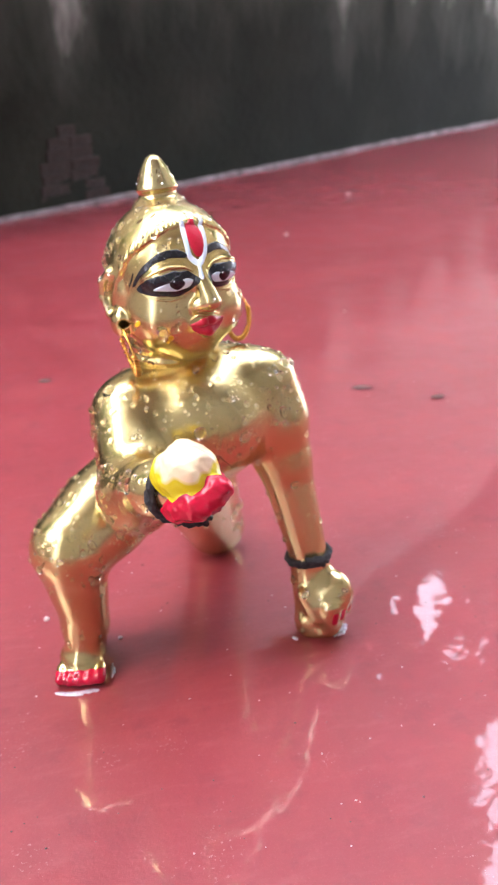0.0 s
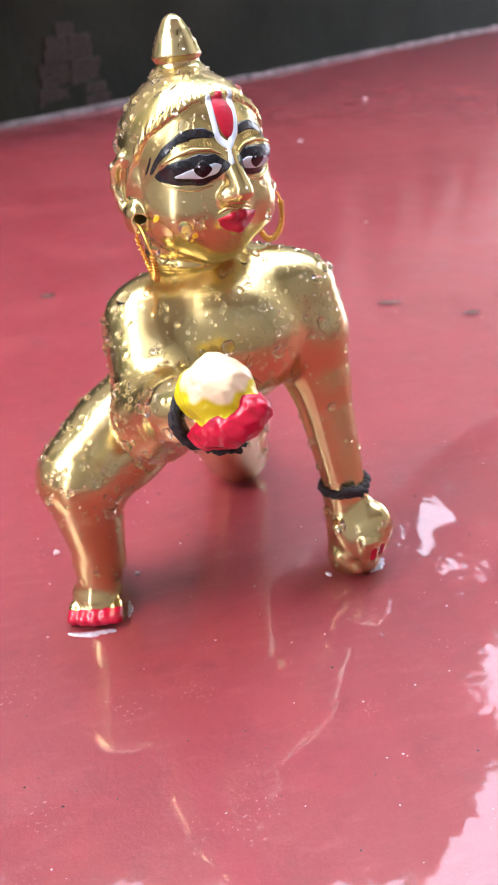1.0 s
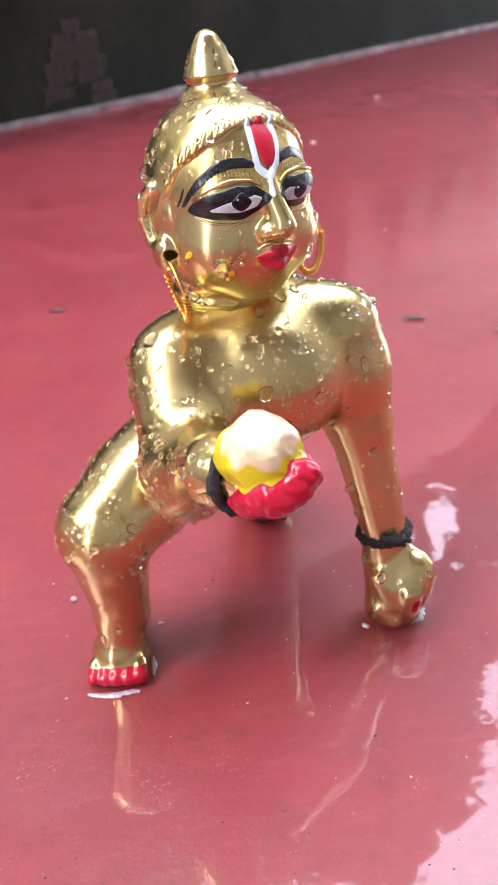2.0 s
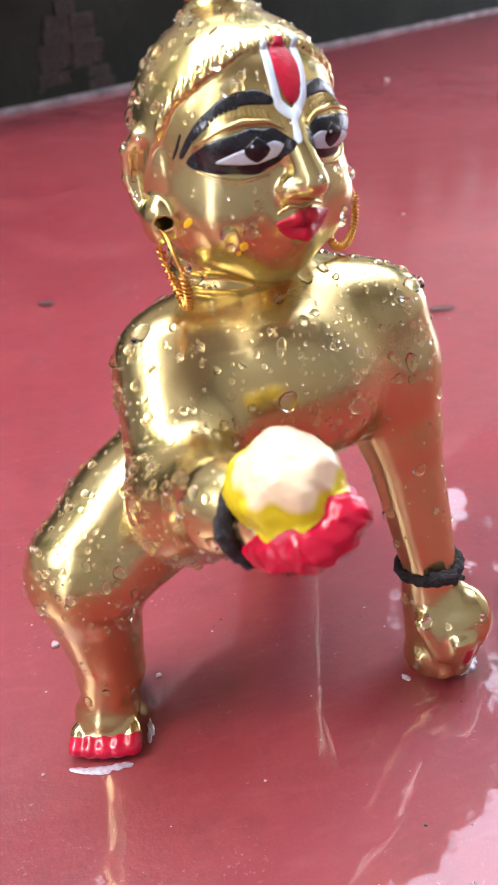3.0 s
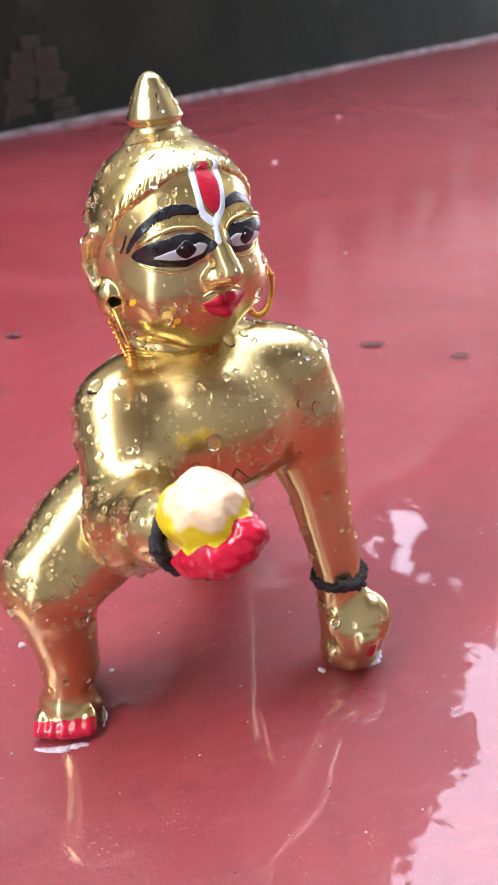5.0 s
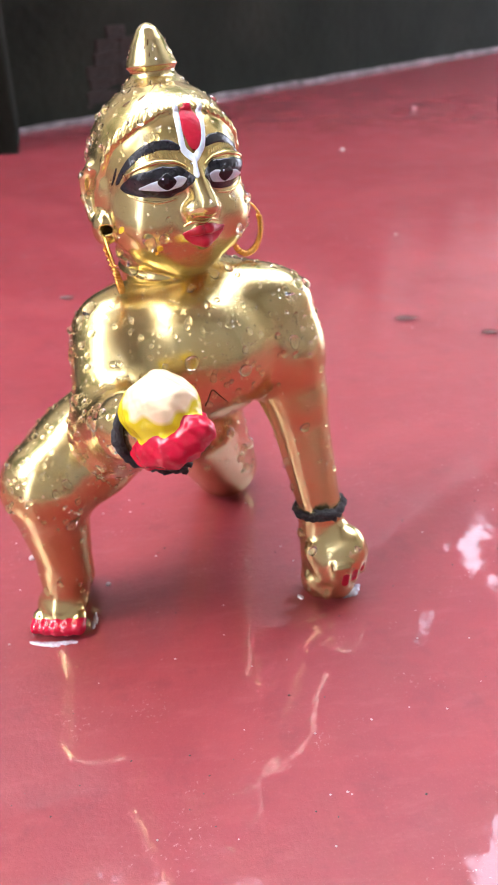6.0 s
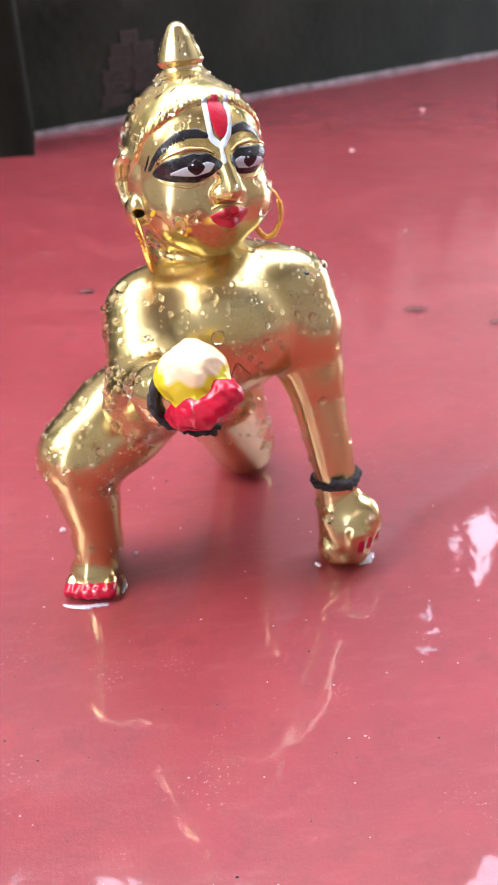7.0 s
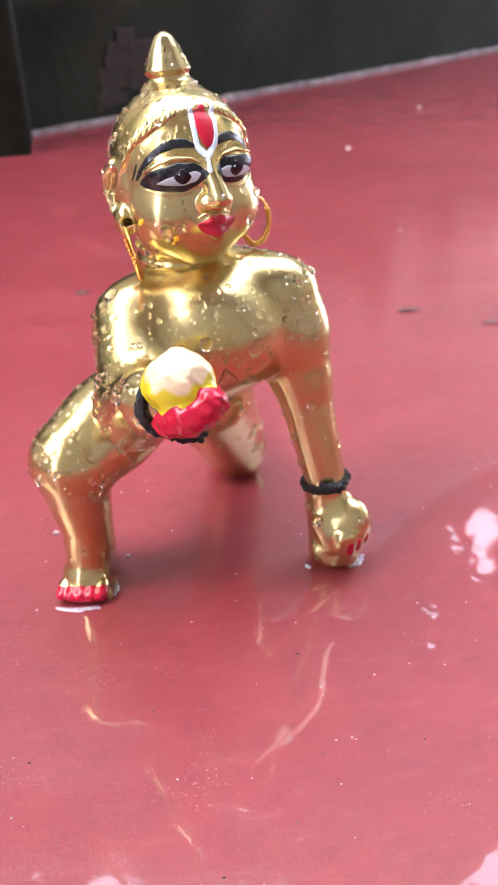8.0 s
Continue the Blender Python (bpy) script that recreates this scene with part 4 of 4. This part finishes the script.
rb = random.Random(8)
for row in range(7):
    half = (0.063, 0.060, 0.056, 0.052, 0.046, 0.036, 0.022)[row] + rb.uniform(-0.004, 0.004)
    count = max(1, round(2 * half / 0.045))
    cuts = [-half] + sorted((2 * k / count - 1) * half + rb.uniform(-0.006, 0.006) for k in range(1, count)) + [half + rb.uniform(-0.008, 0.006)]
    z = 0.004 + 0.0152 * row
    for a, b2 in zip(cuts, cuts[1:]):
        w = b2 - a
        bm = box_bm(-w / 2 + 0.0003, -0.001 - 0.002 * rb.random(), -0.0075, w / 2 - 0.0003, 0.01, 0.0073, 0.0012)
        for p in bm.verts:
            p.co += Vector((noise.noise(p.co * 90 + Vector((a * 50, row, 0))), noise.noise(p.co * 90 + Vector((7, row, a * 50))), 0)) * 0.0014
        brick = part("brick", bm, brick_mat, wall_back)
        brick.location = (0.388 + (a + b2) / 2, 0, z + 0.0075)

# ---- trees behind the wall, seen in the water ----
bark = mat("grey_bark", (0.10, 0.08, 0.06), 0.9)
kv = coords(bark)
link(bark, ramp(bark, noise_tex(bark, kv, 9, 6), [(0.3, (0.05, 0.04, 0.03)), (0.7, (0.16, 0.13, 0.10))]), bsdf(bark).inputs["Base Color"])
foliage = mat("tree_leaves", (0.10, 0.16, 0.06), 0.5)
rnd_node = node(foliage, "ShaderNodeNewGeometry")
leaf_tone = ramp(foliage, rnd_node.outputs["Random Per Island"], [(0.0, (0.09, 0.15, 0.055)), (1.0, (0.17, 0.24, 0.10))])
link(foliage, leaf_tone, bsdf(foliage).inputs["Base Color"])
glow = node(foliage, "ShaderNodeBsdfTranslucent")
link(foliage, leaf_tone, glow.inputs["Color"])
two = node(foliage, "ShaderNodeMixShader", Fac=0.45)
link(foliage, bsdf(foliage).outputs[0], two.inputs[1])
link(foliage, glow.outputs[0], two.inputs[2])
link(foliage, two.outputs[0], foliage.node_tree.nodes["Material Output"].inputs["Surface"])


def leafy_tree(x, y, trunk_top, lobes, leaves, gap, seed, label):
    """A trunk, a limb into every lobe of the crown, and a crown of single leaves."""
    tree = new("tree")
    tree.location = (x, y, 0)
    rt = random.Random(seed)
    part("trunk", tube([Vector((0.03 * math.sin(i), 0.02 * i, trunk_top * i / 8)) for i in range(9)], 0.08, 10), bark, tree)
    for c, r in lobes:
        start, tip = Vector((0, 0.12, trunk_top * rt.uniform(0.75, 0.95))), Vector(c)
        part("limb", tube([start.lerp(tip, k / 6) + Vector((0, 0, 0.12 * math.sin(k / 6 * math.pi))) for k in range(7)], 0.026, 7), bark, tree)
    vs, fs = [], []
    for c, r in lobes:
        for i in range(int(leaves * r[0] * r[2])):
            while True:
                q = Vector((rt.uniform(-1, 1), rt.uniform(-1, 1), rt.uniform(-1, 1)))
                if 0.35 < q.length < 1:
                    break
            p = Vector(c) + Vector((q.x * r[0], q.y * r[1], q.z * r[2]))
            if noise.noise(p * 2.1 + Vector((seed, 0, 0))) < gap:
                continue
            m3 = Euler((rt.uniform(-0.9, 0.9), rt.uniform(-0.9, 0.9), rt.uniform(0, 6.28))).to_matrix()
            size = rt.uniform(0.10, 0.19)
            k = len(vs)
            for a, b2, d in ((-0.5, 0, 0), (-0.15, 0.24, 0.05), (0.25, 0.18, 0.03), (0.55, 0, -0.08), (0.25, -0.18, 0.03), (-0.15, -0.24, 0.05)):
                vs.append(p + m3 @ Vector((a, b2, d)) * size)
            fs += [(k, k + 1, k + 2, k + 3), (k, k + 3, k + 4, k + 5)]
    crown = new("crown", mesh_from("crown", vs, fs, [foliage], False))
    crown.parent = tree
    return tagged(tree, label, "tree")


def seen_from_statue(azimuth, rise, far):
    """A place at that bearing east of north, angle of rise and level distance from the statue."""
    return Vector((0.05 + far * math.sin(radians(azimuth)), 0.3 + far * math.cos(radians(azimuth)), far * math.tan(radians(rise))))


def tree_row(x, y, trunk_top, lobes, leaves, gap, seed, label):
    """A tree whose lobes are given by bearing, rise, distance and size."""
    base = Vector((x, y, 0))
    leafy_tree(x, y, trunk_top, [(tuple(seen_from_statue(a, e, far) - base), (r, r, r * 0.9)) for a, e, far, r in lobes], leaves, gap, seed, label)


# the two lobes at -78 are unseen, added to narrow the open western sky
tree_row(-1.0, 2.3, 1.7, [(-62, 18, 2.2, 0.60), (-62, 38, 2.2, 0.62), (-42, 30, 2.3, 0.48), (-52, 29, 2.3, 0.44), (-42, 46, 2.3, 0.62), (-30, 36, 2.3, 0.60), (-17, 40, 2.4, 0.55), (-24, 50, 2.4, 0.66), (-60, 52, 2.2, 0.5), (-78, 34, 2.3, 0.5), (-78, 50, 2.3, 0.5)],
         3400, -0.55, 21, "leafy green tree with a grey trunk behind the wall")
tree_row(0.15, 2.75, 1.9, [(-14, 31, 2.4, 0.46), (-5, 31, 2.4, 0.46), (3, 31, 2.4, 0.44), (0, 42, 2.4, 0.55), (-8, 50, 2.4, 0.66), (11, 31, 2.4, 0.46), (3, 54, 2.4, 0.5), (8, 50, 2.4, 0.66), (14, 38, 2.5, 0.50)],
         3400, -0.55, 5, "leafy green tree with a crooked trunk behind the wall")
tree_row(1.15, 3.1, 1.5, [(18, 31, 2.5, 0.43), (16, 41, 2.5, 0.46), (21, 51, 2.5, 0.56), (33.5, 39, 2.7, 0.26), (29, 43, 2.55, 0.24), (28.5, 47.5, 2.5, 0.22), (34, 50, 2.5, 0.12), (30, 53.5, 2.5, 0.24), (28, 26.5, 2.6, 0.43), (37, 30, 2.8, 0.46), (46, 30, 2.9, 0.48), (56, 30, 2.9, 0.48), (66, 32, 2.9, 0.48), (32, 22, 2.8, 0.46), (40, 21, 2.9, 0.46), (48, 21, 3.0, 0.48), (58, 20, 3.0, 0.48), (14, 56, 2.5, 0.46), (23, 55, 2.5, 0.44)],
         3400, -0.50, 12, "bushy green tree behind the wall")
